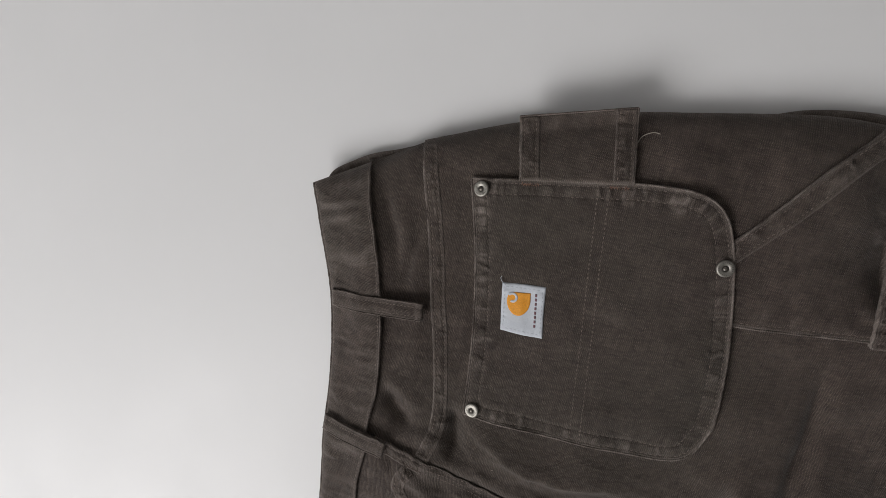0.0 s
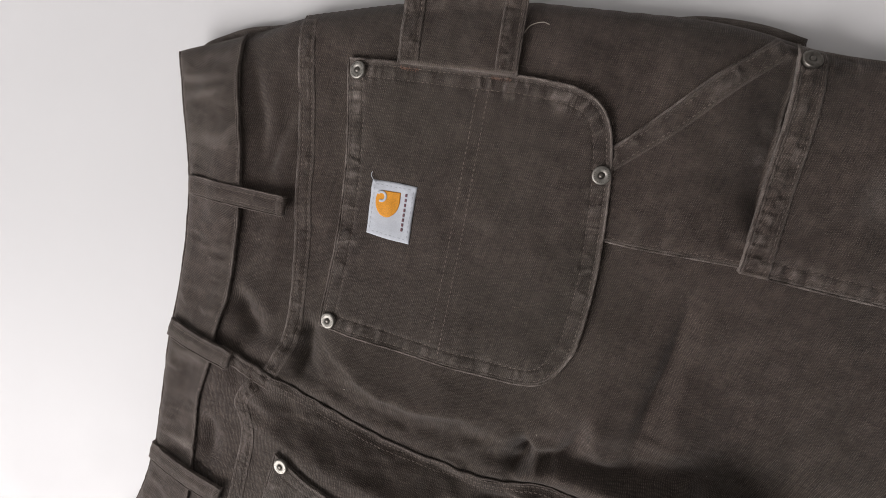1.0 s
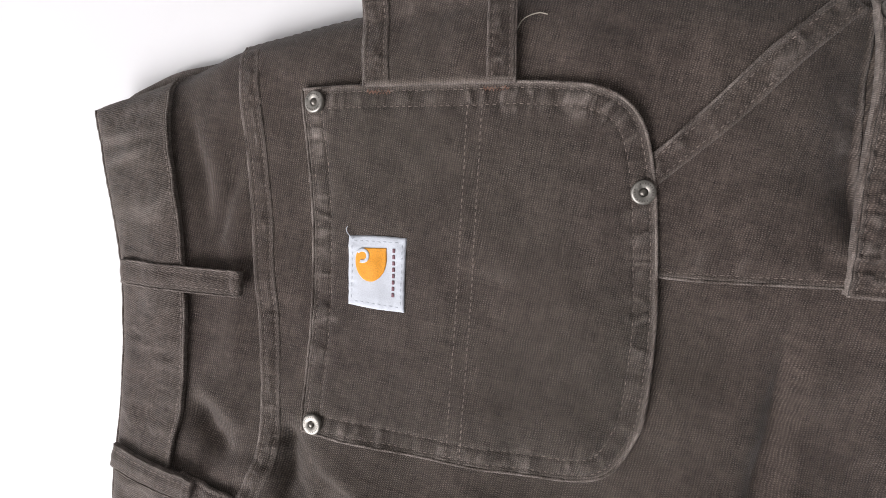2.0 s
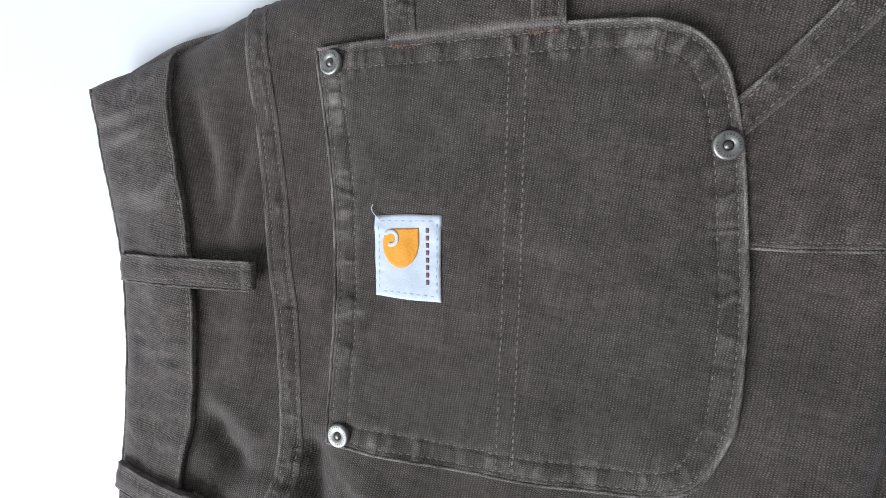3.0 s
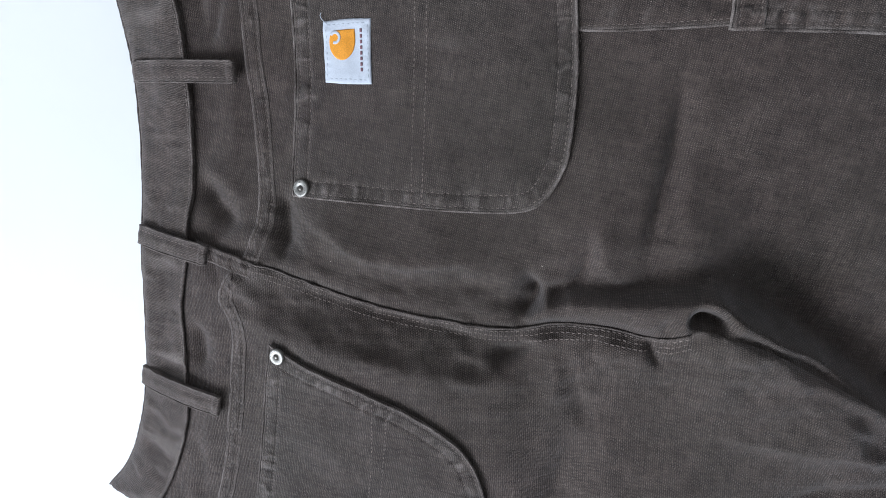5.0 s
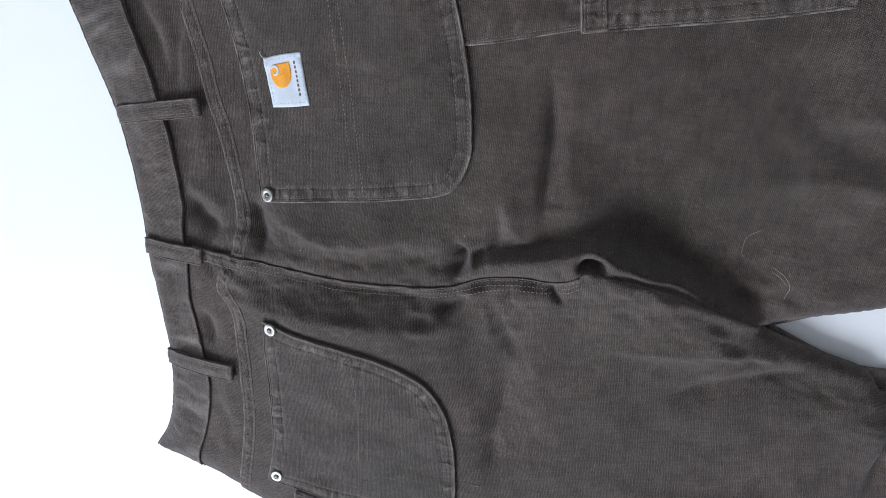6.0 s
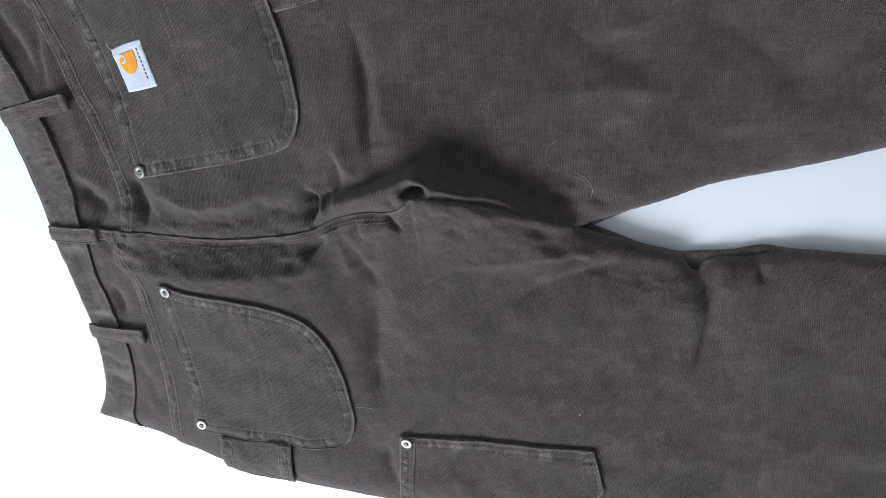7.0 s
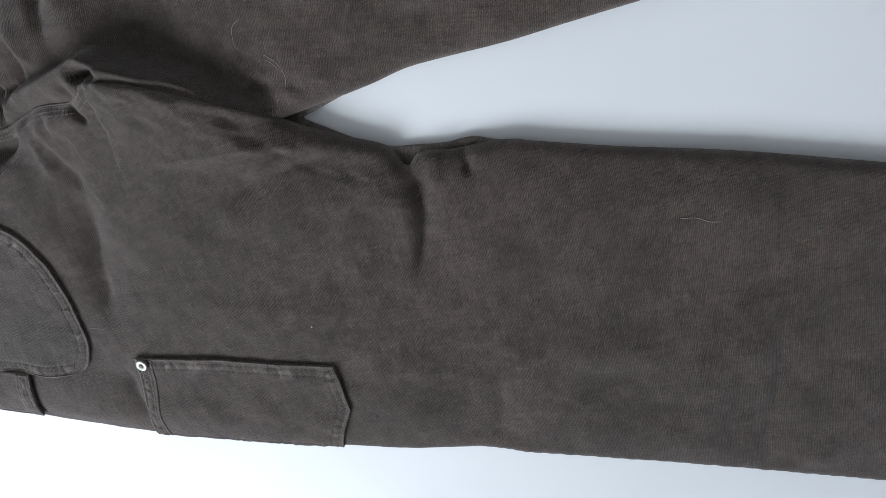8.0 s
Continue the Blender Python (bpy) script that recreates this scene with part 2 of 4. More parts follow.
IN_FAR = curve([(0.462, -0.1560), (0.503, -0.1475), (0.542, -0.139), (0.575, -0.130), (0.607, -0.126), (0.66, -0.121), (0.708, -0.114), (0.765, -0.106), (0.9, -0.088), (1.12, -0.062)])
BAND_SEAM = curve([(-0.0825, 0.1415), (-0.073, 0.106), (-0.061, 0.06), (-0.054, 0.02), (-0.050, -0.02), (-0.049, -0.06), (-0.053, -0.095), (-0.052, -0.12), (-0.056, -0.15), (-0.056, -0.18), (-0.051, -0.213), (-0.048, -0.25), (-0.056, -0.29), (-0.072, -0.335), (-0.086, -0.370)])
SEAT = curve([(-0.050, -0.104), (-0.029, -0.108), (-0.004, -0.112), (0.022, -0.115), (0.062, -0.124), (0.11, -0.1315), (0.163, -0.1335), (0.203, -0.1315), (0.225, -0.1245), (0.244, -0.119), (0.262, -0.1165), (0.287, -0.117), (0.300, -0.115), (0.311, -0.1085)])
CROTCH = curve([(0.311, -0.1085), (0.318, -0.1035), (0.340, -0.106), (0.363, -0.112), (0.386, -0.122), (0.41, -0.132), (0.443, -0.1460), (0.462, -0.1560)])
CREST = curve([(0.196, -0.134), (0.212, -0.120), (0.229, -0.108), (0.250, -0.1025), (0.275, -0.0970), (0.300, -0.0905), (0.322, -0.0850), (0.337, -0.0935), (0.355, -0.1015), (0.387, -0.114), (0.412, -0.1285), (0.435, -0.140), (0.470, -0.158), (0.52, -0.183)], 0.004)
YOKE_FAR = curve([(-0.038, 0.1665), (-0.029, 0.129), (-0.020, 0.085), (-0.012, 0.04), (-0.003, -0.008), (0.004, -0.05), (0.005, -0.079), (0.000, -0.100), (-0.004, -0.112)])
YOKE_NEAR = curve([(-0.004, -0.112), (-0.017, -0.128), (-0.020, -0.145), (-0.010, -0.164), (-0.008, -0.2), (-0.008, -0.235), (-0.013, -0.29), (-0.020, -0.325), (-0.031, -0.37), (-0.038, -0.392)])

# folds: a line, its height (below zero: a hollow), how far it reaches to its left and to its right
FOLDS = [
    # the seat: trench along the seam, hollow beyond the crest, the pleat that opens at its tip
    ([(0.185, -0.1335), (0.215, -0.128), (0.244, -0.119), (0.262, -0.1165), (0.287, -0.117), (0.305, -0.113), (0.318, -0.104)], -0.013, 0.007, 0.007),
    ([(0.205, -0.104), (0.240, -0.0945), (0.27, -0.0890), (0.30, -0.0825), (0.335, -0.0755)], -0.008, 0.006, 0.005),
    ([(0.31, -0.070), (0.35, -0.080), (0.39, -0.100), (0.43, -0.122), (0.48, -0.152)], -0.015, 0.045, 0.010),
    ([(0.307, -0.1020), (0.320, -0.0955), (0.336, -0.1010)], -0.025, 0.0042, 0.0058),
    ([(0.330, -0.1010), (0.350, -0.1065), (0.386, -0.1185), (0.43, -0.1395)], -0.008, 0.0035, 0.0035),
    ([(0.204, -0.086), (0.214, -0.096), (0.217, -0.107), (0.204, -0.130)], -0.020, 0.003, 0.012),
    ([(0.222, -0.104), (0.230, -0.1015), (0.238, -0.0985)], -0.010, 0.006, 0.006),
    ([(0.243, -0.050), (0.248, -0.072), (0.243, -0.088), (0.231, -0.104)], -0.010, 0.0035, 0.011),
    ([(0.247, -0.050), (0.257, -0.074), (0.270, -0.084), (0.29, -0.088)], 0.005, 0.010, 0.006),
    ([(0.020, -0.062), (0.054, -0.078), (0.085, -0.093), (0.115, -0.098), (0.156, -0.091), (0.190, -0.084), (0.212, -0.090)], 0.009, 0.020, 0.006),
    ([(0.07, -0.103), (0.11, -0.112), (0.16, -0.108), (0.20, -0.110)], -0.004, 0.008, 0.012),
    ([(0.284, 0.060), (0.287, 0.005), (0.283, -0.034), (0.281, -0.085)], -0.009, 0.014, 0.005),
    ([(0.296, 0.05), (0.298, 0.0), (0.296, -0.06)], 0.0025, 0.014, 0.007),
    ([(0.010, -0.122), (0.057, -0.130), (0.098, -0.135), (0.137, -0.138), (0.19, -0.143), (0.214, -0.140)], -0.0075, 0.008, 0.010),
    ([(-0.030, -0.138), (-0.012, -0.150), (0.010, -0.158), (0.05, -0.162), (0.096, -0.167), (0.141, -0.172), (0.187, -0.170), (0.214, -0.155), (0.228, -0.138)], 0.013, 0.013, 0.055),
    ([(0.215, -0.066), (0.26, -0.060), (0.31, -0.055), (0.345, -0.045)], 0.010, 0.05, 0.020),
    ([(-0.020, -0.122), (0.004, -0.136), (0.03, -0.150)], 0.006, 0.012, 0.016),
    ([(0.224, -0.133), (0.209, -0.148), (0.190, -0.163)], -0.011, 0.0025, 0.014),
    ([(0.229, -0.135), (0.235, -0.151), (0.238, -0.169), (0.239, -0.188)], 0.004, 0.007, 0.007),
    ([(0.243, -0.158), (0.255, -0.175), (0.261, -0.200)], -0.005, 0.010, 0.008),
    ([(0.290, -0.114), (0.293, -0.124), (0.303, -0.138)], -0.009, 0.0025, 0.003),
    ([(0.255, -0.121), (0.258, -0.132), (0.256, -0.145)], -0.003, 0.004, 0.004),
    ([(0.30, -0.100), (0.297, -0.107), (0.304, -0.111)], -0.005, 0.003, 0.003),
    # under the waistband
    ([(-0.050, 0.135), (-0.034, 0.08), (-0.022, 0.02), (-0.018, -0.03), (-0.020, -0.075)], 0.0045, 0.014, 0.017),
    ([(-0.028, -0.16), (-0.024, -0.22), (-0.034, -0.30), (-0.055, -0.37)], 0.0035, 0.014, 0.017),
    ([(-0.070, 0.132), (-0.060, 0.110), (-0.049, 0.080), (-0.044, 0.045)], -0.006, 0.005, 0.009),
    ([(-0.054, 0.112), (-0.040, 0.090), (-0.038, 0.055)], 0.0015, 0.008, 0.006),
    ([(-0.024, 0.10), (-0.031, 0.08), (-0.034, 0.060), (-0.040, 0.035)], -0.005, 0.0035, 0.008),
    ([(-0.046, -0.050), (-0.03, -0.075), (-0.008, -0.088)], -0.011, 0.012, 0.008),
    ([(-0.044, -0.038), (-0.02, -0.058), (0.002, -0.066)], 0.004, 0.010, 0.008),
    ([(0.022, -0.050), (0.026, -0.085), (0.03, -0.110)], -0.012, 0.010, 0.006),
    ([(-0.05, -0.165), (-0.04, -0.185), (-0.038, -0.21)], -0.008, 0.008, 0.008),
    ([(-0.044, -0.26), (-0.034, -0.29), (-0.036, -0.33)], -0.004, 0.010, 0.008),
    # the near leg
    ([(0.31, -0.178), (0.40, -0.178), (0.454, -0.178), (0.54, -0.194)], 0.0045, 0.016, 0.005),
    ([(0.38, -0.226), (0.447, -0.200), (0.53, -0.189)], -0.006, 0.006, 0.016),
    ([(0.563, -0.186), (0.569, -0.215), (0.572, -0.24), (0.571, -0.262), (0.558, -0.32)], -0.011, 0.014, 0.004),
    ([(0.549, -0.195), (0.557, -0.235), (0.556, -0.29)], 0.004, 0.008, 0.014),
    ([(0.611, -0.192), (0.616, -0.206), (0.619, -0.226)], -0.014, 0.004, 0.003),
    ([(0.593, -0.195), (0.590, -0.215), (0.584, -0.235)], 0.006, 0.010, 0.010),
    ([(0.266, -0.175), (0.254, -0.22), (0.247, -0.265), (0.236, -0.345)], -0.014, 0.018, 0.016),
    ([(0.238, -0.375), (0.235, -0.42), (0.245, -0.465)], -0.005, 0.006, 0.012),
    ([(0.862, -0.562), (0.875, -0.48), (0.88, -0.38)], -0.004, 0.006, 0.012),
    ([(0.60, -0.525), (0.62, -0.49), (0.625, -0.42)], -0.004, 0.012, 0.008),
    ([(0.66, -0.40), (0.74, -0.41), (0.84, -0.43)], 0.003, 0.025, 0.02),
    # the far leg
    ([(0.44, 0.04), (0.50, -0.01), (0.56, -0.02)], -0.006, 0.022, 0.018),
    ([(0.43, -0.04), (0.49, -0.035), (0.56, -0.052)], 0.005, 0.012, 0.010),
    ([(0.56, 0.02), (0.62, -0.03), (0.66, -0.09)], -0.004, 0.016, 0.012),
]
FOLD_LINES = [(curve(line, 0.004), amp, wl, wr) for line, amp, wl, wr in FOLDS]


def folds(P):
    z = np.zeros(len(P))
    for line, amp, wl, wr in FOLD_LINES:
        reach = 3 * max(wl, wr)
        lo, hi = line.min(0) - reach, line.max(0) + reach
        near = np.flatnonzero((P > lo).all(1) & (P < hi).all(1))
        if not len(near):
            continue
        d, side, s, foot = nearest(P[near], line)
        length = np.linalg.norm(np.diff(line, axis=0), axis=1).sum()
        fade = smooth01(s / (0.36 * length) + 0.03) * smooth01((length - s) / (0.36 * length) + 0.03)
        w = np.where(side >= 0, wl, wr)
        z[near] += amp * fade * np.exp(-((np.sqrt(d * d + 1e-6) / w) ** 1.35))
    return z


SEAT_LINE = curve([(0.0, -0.112), (0.11, -0.131), (0.207, -0.130), (0.32, -0.10), (0.44, -0.145), (0.56, -0.195)], 0.008)


def leg_height(lines, seeds, top):
    """The height of one half of the garment over the floor: rounded along its free edges, full in between, with its folds."""
    def height(P):
        d = np.full(len(P), 9.0)
        for line in lines:
            d = np.minimum(d, nearest(P, np.vstack([line[::5], line[-1:]]))[0])
        full = top - 0.006 * smooth01((P[:, 1] + 0.15) / 0.17)
        full = full - 0.007 * np.exp(-(((P[:, 0] - 0.055) / 0.07) ** 2) - ((P[:, 1] - 0.05) / 0.075) ** 2)
        full = full - (full - 0.021) * smooth01((P[:, 0] - 0.25) / 0.4)
        u = 1 - np.clip(d / 0.05, 0, 1)
        v = 1 - np.clip(d / 0.010, 0, 1)
        rim = 0.009 + 0.010 * np.exp(-((nearest(P, lines[0][::6])[0] / 0.03) ** 2)) * (d < 0.06)
        z = rim + (full - rim) * (0.62 * (1 - u**2.2) + 0.38 * (1 - v**2))
        soft = smooth01(d / 0.03)
        dc, side, _, foot = nearest(P, CREST)
        rise = np.interp(foot[:, 0], (0.196, 0.215, 0.25, 0.30, 0.325, 0.355, 0.41, 0.47, 0.52), (0, 0.006, 0.014, 0.025, 0.032, 0.029, 0.019, 0.004, 0))
        z += rise * np.where(side > 0, np.exp(-((dc / 0.0060) ** 1.5)), np.exp(-((dc / 0.055) ** 1.7)))
        z += folds(P) * (0.15 + 0.85 * soft)
        ds, _, along, _ = nearest(P, SEAT_LINE)
        across = np.stack([along, ds * 2.2], 1)
        z += soft * np.exp(-((ds / 0.05) ** 2)) * (0.0022 * value_noise(across, 0.022, seeds + 7) + 0.0012 * value_noise(across, 0.009, seeds + 8))
        z += soft * (0.0034 * value_noise(P, 0.085, seeds) + 0.0019 * value_noise(P, 0.034, seeds + 1)) + 0.00045 * value_noise(P, 0.012, seeds + 2)
        return np.maximum(z, 0.004)

    # worked out once on a fine grid, then read between its points
    lo, step = np.array([-0.17, -0.63]), 0.002
    nx, ny = int(1.32 / step), int(0.93 / step)
    gx, gy = np.meshgrid(lo[0] + step * np.arange(nx), lo[1] + step * np.arange(ny), indexing="ij")
    grid = height(np.stack([gx.ravel(), gy.ravel()], 1)).reshape(nx, ny)

    def read(P):
        q = np.clip((P - lo) / step, 0, (nx - 1.001, ny - 1.001))
        i = q.astype(int)
        f = q - i
        a, b = i[:, 0], i[:, 1]
        return (grid[a, b] * (1 - f[:, 0]) + grid[a + 1, b] * f[:, 0]) * (1 - f[:, 1]) + (grid[a, b + 1] * (1 - f[:, 0]) + grid[a + 1, b + 1] * f[:, 0]) * f[:, 1]

    return read


height_far = leg_height([WAIST, OUT_FAR, IN_FAR], 11, 0.0325)
height_near = leg_height([WAIST, OUT_NEAR, IN_NEAR], 11, 0.0325)


def laid(base, outline, lift, pucker=0.0, period=0.009, at=0.0065, width=0.004, seed=3, rows=(), depth=0.0007):
    """The top of a piece of cloth laid on base: lift above it, gathered along its rim and drawn in along its rows of stitches."""

    def top(P):
        z = base(P) + lift
        if pucker:
            d, _, s, _ = nearest(P, outline, True)
            z += pucker * gathers(s + 0.0025 * value_noise(P, 0.006, seed + 9), period, seed) * np.exp(-np.abs((d - at) / (1.5 * width)) ** 3)
            for row in rows:
                z -= depth * np.exp(-(((d - row) / 0.0011) ** 2))
        return z

    return top


def mesh_object(name, verts, faces, mat, parent=None, label="", smooth=True, wear=None):
    me = bpy.data.meshes.new(name)
    me.from_pydata([tuple(v) for v in verts], [], faces)
    me.polygons.foreach_set("use_smooth", [smooth] * len(me.polygons))
    if wear is not None:
        me.attributes.new("wear", "FLOAT", "POINT").data.foreach_set("value", np.asarray(wear, np.float32))
    me.materials.append(mat)
    ob = new(name, me)
    if parent is not None:
        ob.parent = parent
    return tagged(ob, label=label)


def part(name, bm, mat, parent, label=""):
    me = bpy.data.meshes.new(name)
    bm.to_mesh(me)
    bm.free()
    me.materials.append(mat)
    ob = new(name, me)
    ob.parent = parent
    return tagged(ob, label=label)


def sheet(name, outline, top, res, mat, parent, skirt=0.004, label="", rim=0.55, pucker_wear=0.5, period=0.009, seed=3, floor=0.001, edge_wear=0.75, spots=(), reach=0.0075, rub=None, rows=()):
    """One piece of cloth: a fine mesh within the outline, its height from top(), the rim turned down by skirt."""
    lo, hi = outline.min(0) - res, outline.max(0) + res
    nx, ny = int((hi[0] - lo[0]) / res) + 2, int((hi[1] - lo[1]) / res) + 2
    gx, gy = lo[0] + res * np.arange(nx), lo[1] + res * np.arange(ny)
    cx, cy = np.meshgrid(gx[:-1] + res / 2, gy[:-1] + res / 2, indexing="ij")
    keep = inside(np.stack([cx.ravel(), cy.ravel()], 1), outline).reshape(cx.shape)
    ii, jj = np.nonzero(keep)
    idx = lambda i, j: i * ny + j
    quads = np.stack([idx(ii, jj), idx(ii + 1, jj), idx(ii + 1, jj + 1), idx(ii, jj + 1)], 1)
    used, quads = np.unique(quads, return_inverse=True)
    quads = quads.reshape(-1, 4)
    P = np.stack([gx[used // ny], gy[used % ny]], 1)
    edges = np.sort(np.vstack([quads[:, [0, 1]], quads[:, [1, 2]], quads[:, [2, 3]], quads[:, [3, 0]]]), 1)
    uniq, count = np.unique(edges, axis=0, return_counts=True)
    border = np.unique(uniq[count == 1])
    fixed = np.zeros(len(P), bool)
    fixed[border] = True
    P[border] = nearest(P[border], outline, True)[3]
    deg = np.bincount(uniq.ravel(), minlength=len(P))[:, None]
    for _ in range(3):
        acc = np.zeros_like(P)
        np.add.at(acc, uniq[:, 0], P[uniq[:, 1]])
        np.add.at(acc, uniq[:, 1], P[uniq[:, 0]])
        P = np.where(fixed[:, None], P, acc / deg)
    z = top(P)
    d, _, s, _ = nearest(P, outline[:: 4 if len(outline) > 600 else 1], True)
    z = z - rim * 0.001 * (1 - np.clip(d / 0.0018, 0, 1)) ** 2
    wear = edge_wear * np.exp(-((d / 0.0019) ** 2)) * (0.45 + 0.55 * np.clip(ripple(s, 0.02, seed + 5) + 0.5, 0, 1))
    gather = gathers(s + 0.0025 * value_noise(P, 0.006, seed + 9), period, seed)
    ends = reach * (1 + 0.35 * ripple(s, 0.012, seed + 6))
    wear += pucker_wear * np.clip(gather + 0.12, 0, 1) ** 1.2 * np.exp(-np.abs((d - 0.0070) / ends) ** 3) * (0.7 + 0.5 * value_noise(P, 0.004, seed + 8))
    if rub is not None:
        wear += rub(P)
    for (sx, sy), (rx, ry), amount in spots:
        wear += amount * np.exp(-(((P[:, 0] - sx) / rx) ** 2) - ((P[:, 1] - sy) / ry) ** 2)
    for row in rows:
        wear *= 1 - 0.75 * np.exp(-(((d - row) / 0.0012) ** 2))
    wear = np.clip(wear, 0, 1)
    verts = np.c_[P, z]
    # rim, walked in the faces' own order
    directed = np.vstack([quads[:, [0, 1]], quads[:, [1, 2]], quads[:, [2, 3]], quads[:, [3, 0]]])
    single = {tuple(e) for e in uniq[count == 1]}
    rim_edges = [(a, b) for a, b in directed.tolist() if (min(a, b), max(a, b)) in single]
    low = {v: len(verts) + n for n, v in enumerate(border.tolist())}
    down = np.c_[P[border], np.maximum(z[border] - skirt, floor)]
    faces = quads.tolist() + [[b, a, low[a], low[b]] for a, b in rim_edges]
    return mesh_object(name, np.vstack([verts, down]), faces, mat, parent, label, True, np.r_[wear, wear[border] * 0.5])


def stitching(line, top, parent, mat=None, length=0.0025, gap=0.0011, width=0.0005, seed=1, skip=0.0):
    """A row of lock stitches: short humped threads sunk at their ends into the cloth."""
    line = curve(line, 0.0006) if len(line) < 40 else line
    s = np.r_[0, np.cumsum(np.linalg.norm(np.diff(line, axis=0), axis=1))]
    rng = np.random.RandomState(seed)
    starts = np.arange(0.001, s[-1] - length, length + gap)
    starts = starts[rng.rand(len(starts)) >= skip]
    u = np.array([0.0, 0.25, 0.75, 1.0])
    rise = np.array([-0.0002, 0.00032, 0.00032, -0.0002])
    verts, faces = [], []
    at = (starts[:, None] + u[None] * length).ravel()
    c = np.stack([np.interp(at, s, line[:, 0]), np.interp(at, s, line[:, 1])], 1)
    t = np.stack([np.interp(at + 1e-3, s, line[:, 0]), np.interp(at + 1e-3, s, line[:, 1])], 1) - np.stack([np.interp(at - 1e-3, s, line[:, 0]), np.interp(at - 1e-3, s, line[:, 1])], 1)
    t /= np.linalg.norm(t, axis=1)[:, None] + 1e-12
    n = np.stack([-t[:, 1], t[:, 0]], 1)
    c = c + n * np.repeat(rng.uniform(-0.00018, 0.00018, len(starts)), 4)[:, None]
    z = top(c)
    h = np.tile(rise, len(starts))
    left, right = c + n * width, c - n * width
    for i in range(len(starts)):
        b = len(verts)
        for k in range(4):
            m = 4 * i + k
            verts += [(*left[m], z[m] - 0.00015), (*c[m], z[m] + h[m]), (*right[m], z[m] - 0.00015)]
        for k in range(3):
            o = b + 3 * k
            faces += [(o, o + 3, o + 4, o + 1), (o + 1, o + 4, o + 5, o + 2)]
    ob = mesh_object("stitching", verts, faces, mat or THREAD, parent)
    return tagged(ob, kind="stuff")


def folded_edge(line, top, parent, radius=0.0008, seed=1, wear=0.55, mat=None):
    """The turned edge of a piece of cloth: a thin rubbed roll along it."""
    s = np.r_[0, np.cumsum(np.linalg.norm(np.diff(line, axis=0), axis=1))]
    t = np.gradient(line, axis=0)
    t /= np.linalg.norm(t, axis=1)[:, None] + 1e-12
    n = np.stack([-t[:, 1], t[:, 0]], 1)
    z = top(line) - 0.0004
    lump = 1 + 0.10 * ripple(s, 0.0035, seed)
    angles = np.radians([-20, 25, 65, 115, 155, 200])
    rows = [np.c_[line + n * (radius * lump * math.cos(a))[:, None], z + radius * lump * math.sin(a)] for a in angles]
    verts, k, m = np.vstack(rows), len(line), len(angles)
    faces = [(a * k + i, a * k + i + 1, (a + 1) * k + i + 1, (a + 1) * k + i) for a in range(m - 1) for i in range(k - 1)]
    tone = np.clip(wear * (0.55 + 0.6 * ripple(s, 0.012, seed + 1) + 0.35 * ripple(s, 0.003, seed + 2)), 0, 1)
    return mesh_object("folded_edge", verts, faces, mat or CANVAS, parent, wear=np.tile(tone, m))


def surface_pose(top, x, y, lift=0.0):
    """A pose lying on the cloth at x, y."""
    e = 0.004
    z = top(np.array([[x, y], [x + e, y], [x - e, y], [x, y + e], [x, y - e]], float))
    n = Vector((-(z[1] - z[2]) / (2 * e), -(z[3] - z[4]) / (2 * e), 1)).normalized()
    return Matrix.Translation((x, y, z[0] + lift)) @ n.to_track_quat("Z", "Y").to_matrix().to_4x4()


def rivet(parent, top, x, y, mat=None, turn=0.0):
    """A riveted burr: a dished ring with a raised rim round a domed nail head."""
    ring = [(0.0022, 0.0006), (0.0024, 0.0009), (0.0040, 0.0011), (0.0052, 0.0012), (0.0059, 0.0010), (0.0063, 0.0003), (0.0061, -0.0016)]
    head = [(0.0, 0.0018), (0.0009, 0.0017), (0.0016, 0.0013), (0.0019, 0.0006), (0.0024, 0.0002)]
    verts, faces, n = [], [], 36
    for r, z in ring:
        verts += [(r * math.cos(2 * math.pi * k / n), r * math.sin(2 * math.pi * k / n), z) for k in range(n)]
    for i in range(len(ring) - 1):
        faces += [(i * n + k, (i + 1) * n + k, (i + 1) * n + (k + 1) % n, i * n + (k + 1) % n) for k in range(n)]
    ob = mesh_object("rivet", verts, faces, mat or METAL, parent, "aged nickel rivet washer")
    ob.matrix_basis = surface_pose(top, x, y, 0.0009) @ pose(0, 0, 0, 0, 0, turn)
    verts, faces, n = [(0, 0, head[0][1])], [], 20
    for r, z in head[1:]:
        verts += [(r * math.cos(2 * math.pi * k / n), r * math.sin(2 * math.pi * k / n), z) for k in range(n)]
    faces += [(0, 1 + k, 1 + (k + 1) % n) for k in range(n)]
    for i in range(len(head) - 2):
        faces += [(1 + i * n + k, 1 + (i + 1) * n + k, 1 + (i + 1) * n + (k + 1) % n, 1 + i * n + (k + 1) % n) for k in range(n)]
    mesh_object("nail_head", verts, faces, METAL_DARK, ob, "dark domed rivet centre")
    # stamped marks round the washer
    bm = bmesh.new()
    for k in range(22):
        if k in (5, 6, 16, 17):
            continue
        m = pose(0, 0, 0, 0, 0, k * 360 / 22) @ Matrix.Translation((0.0046, 0, 0.00118)) @ Matrix.Diagonal((0.0009, 0.00045, 0.00016, 1))
        bmesh.ops.create_cube(bm, size=1.0, matrix=m)
    part("stamped_mark", bm, METAL_DARK, ob)
    return ob


